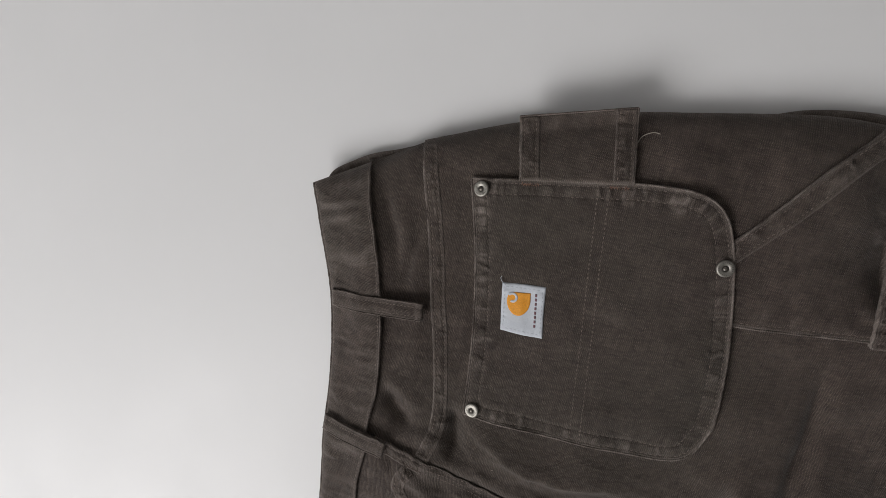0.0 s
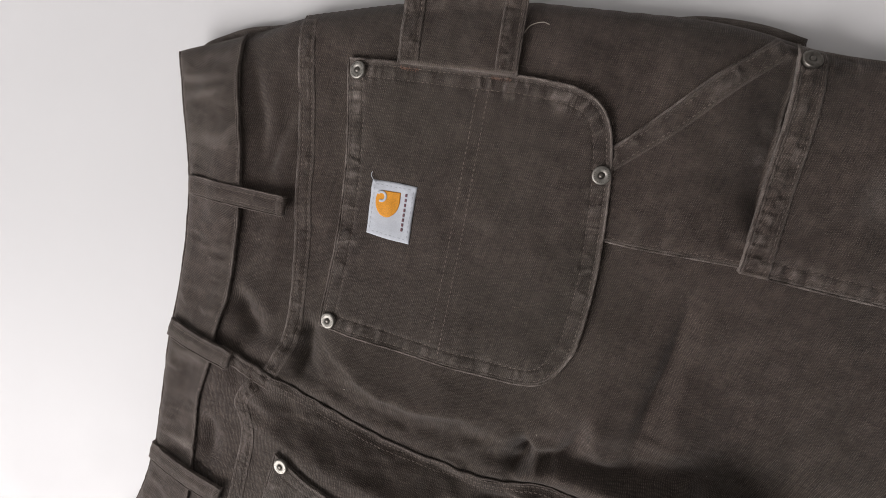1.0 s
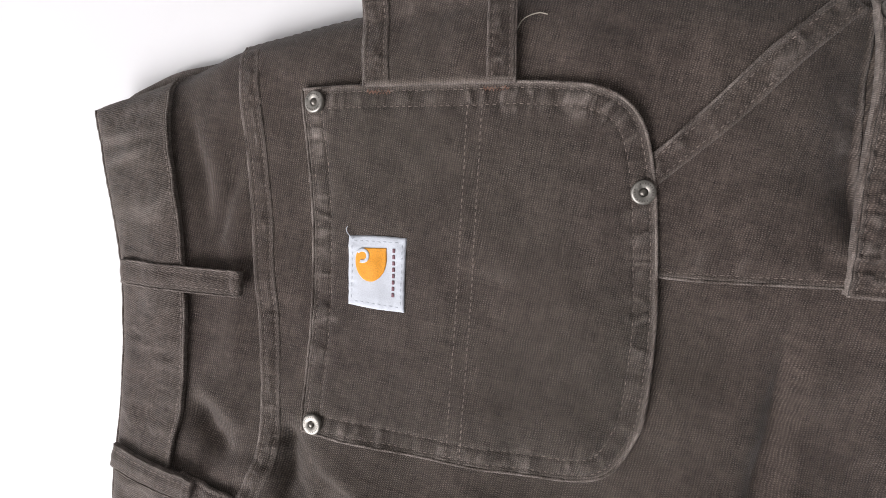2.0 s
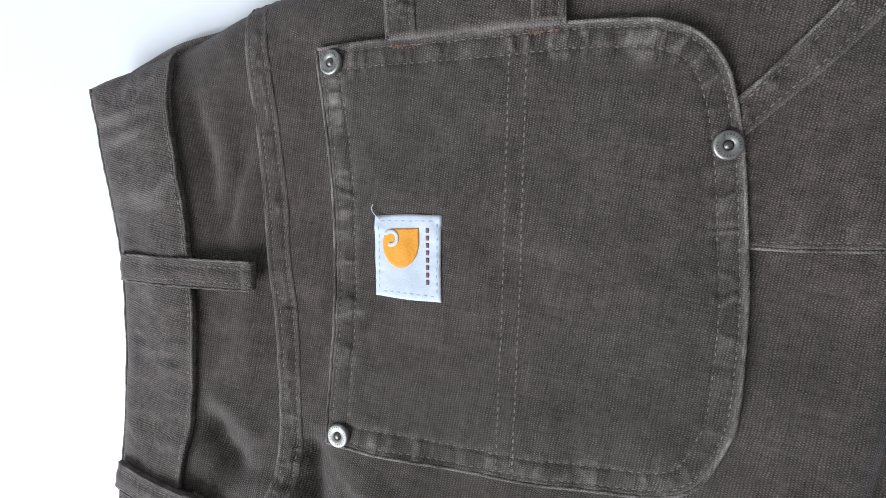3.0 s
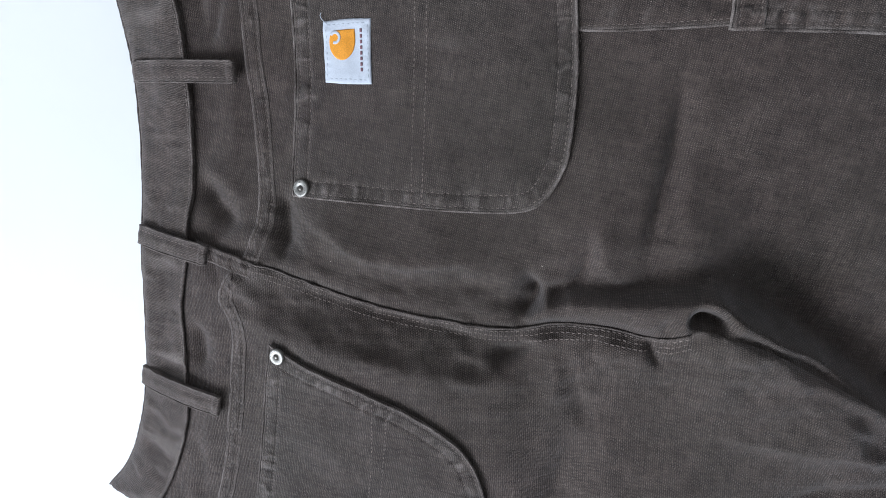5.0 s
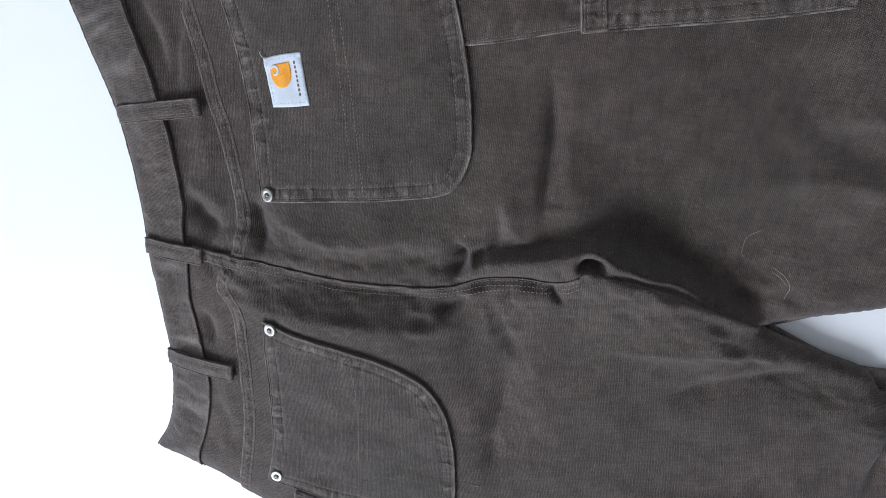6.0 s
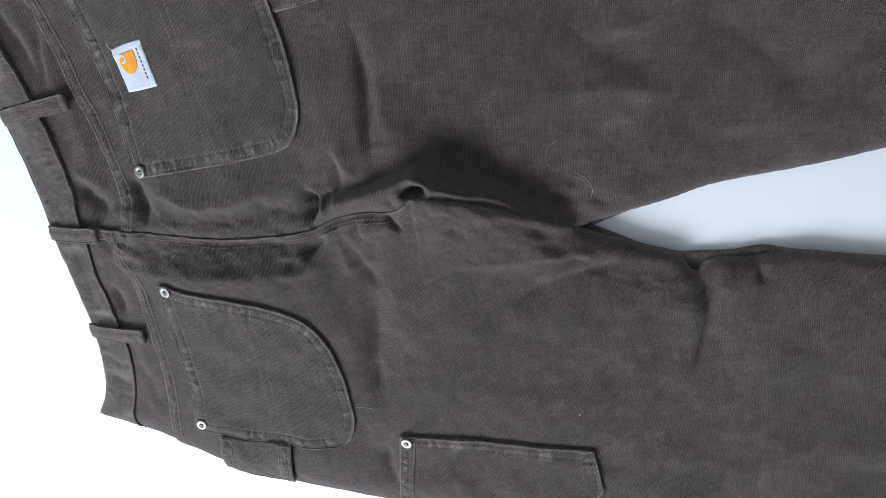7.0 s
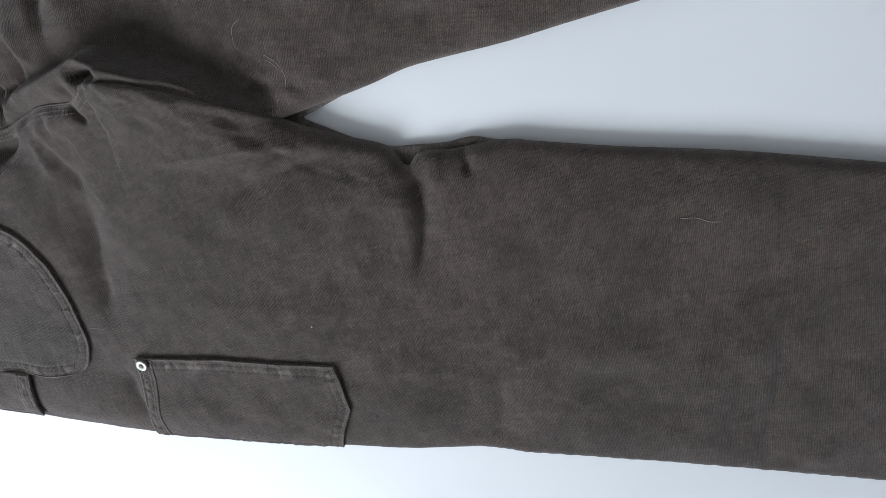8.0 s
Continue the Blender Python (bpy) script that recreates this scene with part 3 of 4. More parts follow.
# ---------------------------------------------------------------- the room
def box(bm, x0, y0, z0, x1, y1, z1):
    m = Matrix.Translation(((x0 + x1) / 2, (y0 + y1) / 2, (z0 + z1) / 2)) @ Matrix.Diagonal((x1 - x0, y1 - y0, z1 - z0, 1))
    bmesh.ops.create_cube(bm, size=1.0, matrix=m)


def structure(name, boxes, mat, label, category):
    bm = bmesh.new()
    for b in boxes:
        box(bm, *b)
    me = bpy.data.meshes.new(name)
    bm.to_mesh(me)
    bm.free()
    me.materials.append(mat)
    return tagged(new(name, me), label, category, kind="structure")


X0, Y0, X1, Y1, TOP = ROOM
W0, W1, S0, S1 = WINDOW
structure("floor", [(X0 - 0.2, Y0 - 0.2, -0.1, X1 + 0.2, Y1 + 0.2, 0.0)], FLOOR, "smooth matt white floor under the trousers", "floor")
structure("ceiling", [(X0 - 0.2, Y0 - 0.2, TOP, X1 + 0.2, Y1 + 0.2, TOP + 0.1)], WALL, "plain grey painted ceiling", "ceiling")
structure("wall_south", [(X0 - 0.2, Y0 - 0.2, 0, W0, Y0, TOP), (W1, Y0 - 0.2, 0, X1 + 0.2, Y0, TOP), (W0, Y0 - 0.2, 0, W1, Y0, S0), (W0, Y0 - 0.2, S1, W1, Y0, TOP)], WALL, "plain grey wall with a window opening", "wall")
structure("window_1", [(W0, Y0 - 0.16, S0, W0 + 0.05, Y0 - 0.10, S1), (W1 - 0.05, Y0 - 0.16, S0, W1, Y0 - 0.10, S1), (W0 + 0.05, Y0 - 0.16, S1 - 0.05, W1 - 0.05, Y0 - 0.10, S1), (W0 + 0.05, Y0 - 0.16, S0, W1 - 0.05, Y0 - 0.10, S0 + 0.05)], FRAME, "plain white painted window frame", "window")
structure("wall_north", [(X0 - 0.2, Y1, 0, X1 + 0.2, Y1 + 0.2, TOP)], WALL, "plain grey painted wall", "wall")
structure("wall_west", [(X0 - 0.2, Y0, 0, X0, Y1, TOP)], WALL, "plain grey painted wall", "wall")
structure("wall_east", [(X1, Y0, 0, X1 + 0.2, Y1, TOP)], WALL, "plain grey painted wall", "wall")

# ---------------------------------------------------------------- the trousers
trousers = tagged(new("work_trousers"), "faded dark brown canvas work trousers lying face down on floor", "trousers")
trousers.location = (0, 0, 0)

HEM_FAR = curve([(1.12, -0.062), (1.125, 0.10), (1.12, 0.262)])
HEM_NEAR = curve([(1.10, -0.596), (1.106, -0.44), (1.10, -0.285)])

# front half, pressed flat underneath; it peeps out beside the waist
front_edge = chain(curve([(-0.128, 0.114), (-0.121, 0.1275), (-0.104, 0.1385), (-0.085, 0.148), (-0.062, 0.155)]), curve([(-0.062, 0.155), (-0.007, 0.174), (0.122, 0.206), (0.20, 0.2175), (0.235, 0.2265), (0.27, 0.2295), (0.30, 0.2265), (0.34, 0.220), (0.7, 0.241), (1.115, 0.258)]),
                   curve([(1.115, 0.258), (1.12, 0.1), (1.115, -0.058)]), curve([(1.115, -0.058), (0.9, -0.084), (0.70, -0.111), (0.575, -0.127), (0.474, -0.159)]),
                   curve([(0.474, -0.159), (0.520, -0.183), (0.548, -0.193), (0.575, -0.195), (0.60, -0.196), (0.625, -0.194), (0.66, -0.202), (0.834, -0.234), (1.095, -0.289)]), curve([(1.095, -0.289), (1.1, -0.44), (1.095, -0.592)]),
                   curve([(1.095, -0.592), (0.863, -0.556), (0.589, -0.517), (0.306, -0.489), (0.103, -0.450), (-0.05, -0.382), (-0.129, -0.340)]), curve([(-0.129, -0.340), (-0.096, -0.272), (-0.094, -0.12), (-0.103, 0.035), (-0.128, 0.114)]))
sheet("front_panel", front_edge, lambda P: np.full(len(P), 0.0075) + 0.0008 * value_noise(P, 0.03, 4), 0.005, CANVAS, trousers, 0.0065, "front half of the trousers, pressed flat underneath")

# the two yokes under the waistband
yoke_far_edge = chain(shift(BAND_SEAM[BAND_SEAM[:, 1] > -0.104], -0.004), curve([(-0.056, -0.104), (-0.03, -0.112), (0.002, -0.118)]), curve([(0.006, -0.112), (0.014, -0.079), (0.012, -0.05), (0.004, -0.008), (-0.004, 0.04), (-0.012, 0.085), (-0.021, 0.129), (-0.030, 0.169)]), curve([(-0.030, 0.169), (-0.069, 0.149), (-0.087, 0.142)]))
sheet("yoke", yoke_far_edge, height_far, 0.0025, CANVAS, trousers, 0.006, pucker_wear=0.0, edge_wear=0.0)
yoke_near_edge = chain(curve([(-0.056, -0.104), (-0.028, -0.108), (0.0, -0.112)]), curve([(0.0, -0.112), (-0.008, -0.130), (-0.010, -0.145), (0.0, -0.164), (0.001, -0.235), (-0.011, -0.325), (-0.029, -0.396)]), curve([(-0.029, -0.396), (-0.06, -0.383), (-0.090, -0.369)]), curve([(-0.090, -0.369), (-0.060, -0.29), (-0.052, -0.25), (-0.055, -0.213), (-0.060, -0.17), (-0.056, -0.104)]))
yoke_near_top = laid(height_near, yoke_near_edge, 0.0012)
sheet("yoke", yoke_near_edge, yoke_near_top, 0.0025, CANVAS_B, trousers, 0.006, pucker_wear=0.0)

# the two back panels, each from yoke to hem
far_edge = chain(YOKE_FAR, curve([(-0.004, -0.112), (0.022, -0.120), (0.062, -0.130), (0.163, -0.145), (0.24, -0.145), (0.33, -0.145), (0.40, -0.162), (0.462, -0.1560)]), IN_FAR, HEM_FAR, curve(OUT_FAR[::-1][::8][OUT_FAR[::-1][::8][:, 0] > -0.036].tolist() + [(-0.038, 0.1665)]))


def mouth_sink(P):
    """How far the leg falls away before the mouth of the tool pocket, which stands open."""
    gap = np.interp(P[:, 1], (0.0745, 0.116, 0.166, 0.2195), (0.3045, 0.302, 0.2985, 0.2935)) + 0.003 - P[:, 0]
    fade = smooth01((P[:, 1] - 0.082) / 0.05) * smooth01((0.222 - P[:, 1]) / 0.05)
    return 0.017 * fade * np.where(gap > 0, np.exp(-((np.abs(gap) / 0.021) ** 1.5)), np.exp(-((gap / 0.006) ** 2)))


far_laid = laid(height_far, far_edge, 0.0016)
far_top = lambda P: far_laid(P) - mouth_sink(P)
sheet("back_panel", far_edge, far_top, 0.0019, CANVAS, trousers, 0.006, "far leg's back, faded brown canvas", pucker_wear=0.0, edge_wear=0.5,
      spots=[((0.59, -0.085), (0.018, 0.005), 0.2), ((0.502, -0.063), (0.012, 0.008), 0.16), ((0.66, -0.04), (0.012, 0.018), 0.12), ((0.50, 0.005), (0.02, 0.006), 0.2), ((0.52, -0.045), (0.014, 0.008), 0.14), ((0.47, -0.03), (0.01, 0.02), 0.10), ((0.60, 0.03), (0.02, 0.012), 0.08)])
near_edge = chain(YOKE_NEAR[::-1], SEAT[SEAT[:, 0] > -0.005], CROTCH, IN_NEAR, HEM_NEAR[::-1], curve(OUT_NEAR[::-1][::8][OUT_NEAR[::-1][::8][:, 0] > -0.036].tolist() + [(-0.038, -0.392)]))
near_top = laid(height_near, near_edge, 0.0034)
sheet("back_panel", near_edge, near_top, 0.0019, CANVAS_B, trousers, 0.005, "near leg's back, lapped over the seat seam", pucker_wear=0.0, edge_wear=0.4,
      spots=[((0.575, -0.27), (0.012, 0.004), 0.12), ((0.70, -0.335), (0.02, 0.008), 0.08), ((0.002, -0.125), (0.012, 0.012), 0.3)])

# seat seam: a flat felled strip with three rows of stitches
for off, seed in ((-0.0018, 21), (-0.0052, 22), (-0.0088, 23)):
    stitching(shift(SEAT[SEAT[:, 0] > 0.0], off), near_top, trousers, seed=seed)
def strip(name, line, width, base, lift, mat, parent, label="", thick=0.0016, res=0.0009, seed=7, wear=0.4, pucker=0.0007):
    """A narrow folded strip of cloth along a line, with its top."""
    edge = chain(shift(line, width / 2)[::-1], np.array([shift(line, width / 2)[0], shift(line, -width / 2)[0]]), shift(line, -width / 2), np.array([shift(line, -width / 2)[-1], shift(line, width / 2)[-1]]))
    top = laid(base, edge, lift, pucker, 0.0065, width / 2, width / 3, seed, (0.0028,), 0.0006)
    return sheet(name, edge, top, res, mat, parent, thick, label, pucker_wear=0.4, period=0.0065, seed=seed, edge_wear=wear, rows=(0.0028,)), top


for line, base, mat, seed in ((YOKE_FAR[2:], far_top, CANVAS, 24), (YOKE_NEAR[4:-2], near_top, CANVAS_B, 34)):
    band, band_z = strip("yoke_seam", shift(line, 0.0062), 0.0124, base, 0.0007, mat, trousers, seed=seed)
    stitching(shift(line, 0.0028), band_z, band, seed=seed)
    stitching(shift(line, 0.0096), band_z, band, seed=seed + 1)
folded_edge(YOKE_FAR, far_top, trousers, 0.0008, 26, 0.7)
folded_edge(YOKE_NEAR, near_top, trousers, 0.0008, 36, 0.7)
folded_edge(SEAT[SEAT[:, 0] > 0.0], near_top, trousers, 0.0008, 37, 0.25)
seat_strip, seat_top = strip("seat_seam", curve([(-0.045, -0.108), (-0.029, -0.1115), (-0.010, -0.115), (0.006, -0.1185)]), 0.012, near_top, 0.0006, CANVAS, trousers)
stitching(curve([(-0.045, -0.1045), (-0.029, -0.108), (0.006, -0.115)]), seat_top, trousers, seed=30)
stitching(curve([(-0.045, -0.1115), (-0.029, -0.115), (0.006, -0.122)]), seat_top, trousers, seed=31)

# waistband, a band of its own over the yokes
band_edge = chain(WAIST[::-1], curve([(-0.132, 0.116), (-0.108, 0.1285), (-0.0825, 0.1415)]), BAND_SEAM, curve([(-0.086, -0.370), (-0.111, -0.355), (-0.136, -0.342)]))


def band_base(P):
    return np.where(P[:, 1] > -0.105, height_far(P), height_near(P))


def band_ripple(P):
    """Creases across the waistband, wavering from edge to edge."""
    d, _, along, _ = nearest(P, WAIST[::3])
    along = along + 0.004 * value_noise(P, 0.016, 19)
    strength = 0.45 + 0.55 * value_noise(P, 0.024, 18)
    return strength * (ripple(along, 0.0065, 15) + 0.7 * ripple(along, 0.014, 16)) * smooth01(d / 0.008)


band_flat = laid(band_base, band_edge, 0.0038, 0.0013, 0.012, 0.012, 0.006, 9)
band_top = lambda P: band_flat(P) + 0.0009 * band_ripple(P)
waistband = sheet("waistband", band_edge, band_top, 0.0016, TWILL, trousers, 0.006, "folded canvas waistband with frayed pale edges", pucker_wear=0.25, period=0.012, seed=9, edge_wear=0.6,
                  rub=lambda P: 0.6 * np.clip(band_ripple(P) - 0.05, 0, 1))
stitching(shift(BAND_SEAM, -0.002), band_top, waistband, seed=41, skip=0.03)
stitching(shift(WAIST, 0.0030), band_top, waistband, seed=42, skip=0.05)

folded_edge(BAND_SEAM, band_top, waistband, 0.0010, 43, 0.5, TWILL)
folded_edge(shift(WAIST, 0.0006), band_top, waistband, 0.0010, 46, 0.45, TWILL)


def belt_loop(p0, p1, width, turn_end=0.006, bow=0.004, seed=50):
    """A belt loop: a stitched strip that stands off the waistband, its lower end folded under."""
    p0, p1 = np.array(p0), np.array(p1)
    line = curve([tuple(p0), tuple((p0 + p1) / 2), tuple(p1)], 0.0015)
    length = np.linalg.norm(p1 - p0)
    axis = (p1 - p0) / length
    edge = chain(shift(line, width / 2)[::-1], np.array([shift(line, width / 2)[0], shift(line, -width / 2)[0]]), shift(line, -width / 2), np.array([shift(line, -width / 2)[-1], shift(line, width / 2)[-1]]))

    def top(P):
        u = ((P - p0) @ axis) / length
        across = (P - p0) @ np.array([-axis[1], axis[0]]) / (width / 2)
        # a straight bridge over the seam step, sagging a little
        a, b = p0[None] + axis * 0.004, p1[None] - axis * 0.003
        za, zb = band_top(a)[0], band_base(b)[0] + 0.004
        z = za + (zb - za) * u + bow * np.sin(np.pi * np.clip(u, 0, 1)) ** 0.7 + 0.0022
        z = np.maximum(z, band_base(P) + 0.0055)
        z += 0.0011 * smooth01((u * length - (length - turn_end)) / 0.0015)
        z += 0.0004 * np.cos(across * math.pi * 1.5)
        return z + 0.0003 * value_noise(P, 0.006, seed)

    loop = sheet("belt_loop", edge, top, 0.0013, TWILL, trousers, 0.0032, "narrow stitched canvas belt loop", pucker_wear=0.2, seed=seed, edge_wear=0.55)
    for k, off in enumerate((0.26, -0.26)):
        stitching(shift(line, off * width), top, loop, seed=seed + k, gap=0.0008)
    for k, off in enumerate((0.5, -0.5)):
        folded_edge(shift(line, off * width)[4:-1], lambda P: top(P) - 0.0002, loop, 0.0007, seed + 4 + k, 0.5, TWILL)
    end = shift(line, 0)[-1] - axis * turn_end
    n = np.array([-axis[1], axis[0]]) * width * 0.48
    stitching(np.linspace(end + n, end - n, 60), top, loop, seed=seed + 3, length=0.0014, gap=0.0003)
    return loop


belt_loop((-0.1015, 0.018), (-0.0150, 0.0245), 0.0150, seed=50)
belt_loop((-0.0970, -0.1045), (-0.0330, -0.1120), 0.0155, seed=60, bow=0.003)
belt_loop((-0.0955, -0.2240), (-0.0150, -0.2305), 0.0160, seed=70)

# ---------------------------------------------------------------- pockets of the far leg
PKT = [curve([(0.009, 0.143), (0.020, 0.086), (0.028, 0.025), (0.031, -0.01), (0.033, -0.058)]),
       curve([(0.033, -0.058), (0.071, -0.0565), (0.12, -0.055), (0.17, -0.052), (0.197, -0.048), (0.212, -0.039), (0.2215, -0.018), (0.2235, 0.0), (0.2215, 0.04), (0.217, 0.071), (0.211, 0.102), (0.205, 0.126), (0.1975, 0.144), (0.187, 0.155), (0.172, 0.160), (0.154, 0.1605), (0.130, 0.159), (0.105, 0.1555), (0.055, 0.1495), (0.009, 0.143)])]
pocket_edge = chain(*PKT)
pocket_top = laid(far_top, pocket_edge, 0.0036, 0.0009, 0.0070, 0.0072, 0.0042, 81, (0.003, 0.0115))
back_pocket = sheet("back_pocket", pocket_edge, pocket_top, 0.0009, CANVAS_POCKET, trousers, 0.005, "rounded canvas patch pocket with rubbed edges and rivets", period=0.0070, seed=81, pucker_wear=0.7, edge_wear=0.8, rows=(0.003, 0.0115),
                    spots=[((0.135, 0.055), (0.012, 0.004), 0.14)])
stitching(shift(PKT[1], 0.0030), pocket_top, back_pocket, seed=82)
stitching(shift(PKT[1], 0.0115)[8:-8], pocket_top, back_pocket, seed=83, skip=0.04)
stitching(shift(PKT[0], 0.0030), pocket_top, back_pocket, seed=84)
stitching(shift(PKT[0], 0.0115)[6:-6], pocket_top, back_pocket, seed=85)
stitching([(0.106, 0.153), (0.111, 0.09), (0.1155, 0.039), (0.123, -0.055)], pocket_top, back_pocket, seed=86)
stitching([(0.114, 0.154), (0.119, 0.09), (0.1235, 0.040), (0.131, -0.055)], pocket_top, back_pocket, seed=87)
for k, line in enumerate(PKT):
    folded_edge(line, pocket_top, back_pocket, 0.0009, 88 + 3 * k, 0.75)
rivet(trousers, pocket_top, 0.0185, 0.1365, turn=20)
rivet(trousers, pocket_top, 0.0400, -0.0517, turn=70)
rivet(trousers, pocket_top, 0.2030, 0.1105, turn=130)


def woven_label(parent, base):
    """The white woven patch, sewn on askew by its hem, with an orange shape and a dark bar for the name."""
    a, b, c, d = (0.0468, 0.0635), (0.0820, 0.0675), (0.0865, 0.0250), (0.0515, 0.0235)
    edge = chain(curve([a, (0.064, 0.0661), b], 0.001), curve([b, (0.0838, 0.046), c], 0.001), curve([c, (0.069, 0.0237), d], 0.001), curve([d, (0.0488, 0.044), a], 0.001))
    flat = laid(base, edge, 0.0011, 0.0004, 0.004, 0.002, 0.002, 91)
    top = lambda P: flat(P) + 0.0005 * value_noise(P, 0.008, 97)
    patch = sheet("woven_label", edge, top, 0.0011, LABEL, parent, 0.0015, "white woven cloth label with an orange emblem", edge_wear=0, pucker_wear=0)
    inner = [np.array(p) for p in (a, b, c, d)]
    mid = sum(inner) / 4
    corner = [tuple(p + (mid - p) * 0.13) for p in inner]
    for k in range(4):
        stitching(np.linspace(corner[k], corner[(k + 1) % 4], 60), top, patch, LABEL_THREAD, seed=92 + k)
    u = np.array(d) - np.array(a)
    u /= np.linalg.norm(u)
    v = np.array([-u[1], u[0]])

    def at(p, q):
        return tuple(np.array(a) + u * p + v * q)

    # a shape with a straight top and side, round below, and a pale hook cut into its corner
    shape = chain(curve([at(0.0066, 0.0100), at(0.0063, 0.0235)], 0.0008), curve([at(0.0063, 0.0235), at(0.0150, 0.0234), at(0.0215, 0.0212), at(0.0258, 0.0160), at(0.0250, 0.0100), at(0.0195, 0.0055), at(0.0130, 0.0045), at(0.0085, 0.0062), at(0.0066, 0.0100)], 0.0008))

    def ccw(line):
        area = np.sum(line[:, 0] * np.roll(line[:, 1], -1) - line[:, 1] * np.roll(line[:, 0], -1))
        return line if area > 0 else line[::-1]

    sheet("emblem", ccw(shape), lambda P: top(P) + 0.00045, 0.0008, ORANGE, patch, 0.0008, "plain orange embroidered shape", edge_wear=0, pucker_wear=0, rim=0.15)
    turn = np.radians(np.linspace(-150, 115, 30))
    hook = [at(0.0112 + r * math.sin(a), 0.0090 + r * math.cos(a)) for r, sweep in ((0.0043, turn), (0.0024, turn[::-1])) for a in sweep]
    sheet("emblem_hook", ccw(np.array(hook)), lambda P: top(P) + 0.0008, 0.0005, LABEL, patch, 0.0005, "white hook in the orange shape", edge_wear=0, pucker_wear=0, rim=0.1)
    for p in np.arange(0.0064, 0.0345, 0.00365):
        bar = np.array([at(p, 0.0272), at(p + 0.0023, 0.0272), at(p + 0.0023, 0.0288), at(p, 0.0288)])
        bar = np.vstack([np.linspace(bar[i], bar[(i + 1) % 4], 8, endpoint=False) for i in range(4)])
        sheet("name_bar", ccw(bar), lambda P: top(P) + 0.0004, 0.0006, MAROON, patch, 0.0006, "dark woven bar in place of lettering", edge_wear=0, pucker_wear=0, rim=0.1)
    return patch


woven_label(trousers, pocket_top)


def bar_tack(parent, top, p, q, width, seed):
    """A bar tack: close zigzag threads across a short line."""
    p, q = np.array(p), np.array(q)
    axis = (q - p) / np.linalg.norm(q - p)
    n = np.array([-axis[1], axis[0]]) * width / 2
    count = int(np.linalg.norm(q - p) / 0.0009)
    line = np.array([p + (q - p) * i / count + (n if i % 2 else -n) for i in range(count + 1)])
    steps = np.vstack([np.linspace(a, b, 8, endpoint=False) for a, b in zip(line, line[1:])])
    ob = stitching(steps, top, parent, TACK, length=width * 0.9, gap=0.0002, seed=seed)
    ob.name = "bar_tack"
    return ob


bar_tack(back_pocket, pocket_top, (0.049, 0.1452), (0.063, 0.1470), 0.0030, 95)
bar_tack(back_pocket, pocket_top, (0.1135, 0.1535), (0.1285, 0.1553), 0.0028, 96)

# slanted lower pocket with its hemmed mouth, and the tool pocket beyond it
gusset_edge = chain(curve([(0.205, 0.068), (0.235, 0.0695), (0.26, 0.072), (0.312, 0.078)]), curve([(0.312, 0.078), (0.306, 0.14), (0.296, 0.2175)]), curve([(0.296, 0.2175), (0.283, 0.2185)]), curve([(0.283, 0.2185), (0.254, 0.192), (0.23, 0.161), (0.1985, 0.121)]), curve([(0.1985, 0.121), (0.205, 0.068)]))
gusset_top = laid(far_top, gusset_edge, 0.0018, 0.0006, 0.009, 0.006, 0.005, 101, (0.0035,))
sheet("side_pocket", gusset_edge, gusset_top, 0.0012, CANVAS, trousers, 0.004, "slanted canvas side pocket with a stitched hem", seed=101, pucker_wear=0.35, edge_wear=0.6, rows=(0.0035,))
stitching([(0.222, 0.0715), (0.26, 0.0755), (0.306, 0.081)], gusset_top, trousers, seed=102)
folded_edge(curve([(0.210, 0.0683), (0.235, 0.0695), (0.26, 0.072), (0.306, 0.0775)]), gusset_top, trousers, 0.0008, 103, 0.8)
folded_edge(curve([(0.283, 0.2185), (0.254, 0.192), (0.23, 0.161), (0.203, 0.1265)]), lambda P: gusset_top(P) + 0.0012, trousers, 0.0008, 108, 0.6)
hem_line = curve([(0.1965, 0.1115), (0.2075, 0.1235), (0.2355, 0.155), (0.2595, 0.1865), (0.2865, 0.2165)])
hem_strip, hem_top = strip("pocket_hem", hem_line, 0.0145, gusset_top, 0.0012, CANVAS, trousers, seed=104)
stitching(shift(hem_line, 0.00445), hem_top, trousers, seed=105)
stitching(shift(hem_line, -0.00445), hem_top, trousers, seed=106)

tool_edge = chain(curve([(0.2935, 0.2195), (0.2985, 0.166), (0.302, 0.116), (0.3045, 0.0745)]), curve([(0.3045, 0.0745), (0.352, 0.0765), (0.422, 0.080), (0.482, 0.085)]), curve([(0.482, 0.085), (0.492, 0.135)]), curve([(0.492, 0.135), (0.478, 0.185), (0.470, 0.229)]), curve([(0.470, 0.229), (0.348, 0.2215), (0.315, 0.2195), (0.2935, 0.2195)]))
tool_top = laid(far_laid, tool_edge, 0.0042, 0.0009, 0.0085, 0.0068, 0.0042, 111, (0.0037, 0.011))
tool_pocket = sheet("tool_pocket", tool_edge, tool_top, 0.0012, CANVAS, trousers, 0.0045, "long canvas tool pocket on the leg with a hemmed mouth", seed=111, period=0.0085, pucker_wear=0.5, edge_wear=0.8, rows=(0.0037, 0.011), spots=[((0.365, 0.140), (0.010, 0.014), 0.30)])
mouth = curve([(0.3025, 0.2175), (0.3075, 0.166), (0.311, 0.116), (0.3145, 0.0745)])
mouth_strip, mouth_top = strip("pocket_hem", mouth, 0.0165, tool_top, 0.0012, CANVAS, trousers, seed=112)
stitching(shift(mouth, 0.00545), mouth_top, mouth_strip, seed=113)
stitching(shift(mouth, -0.00545), mouth_top, mouth_strip, seed=114)
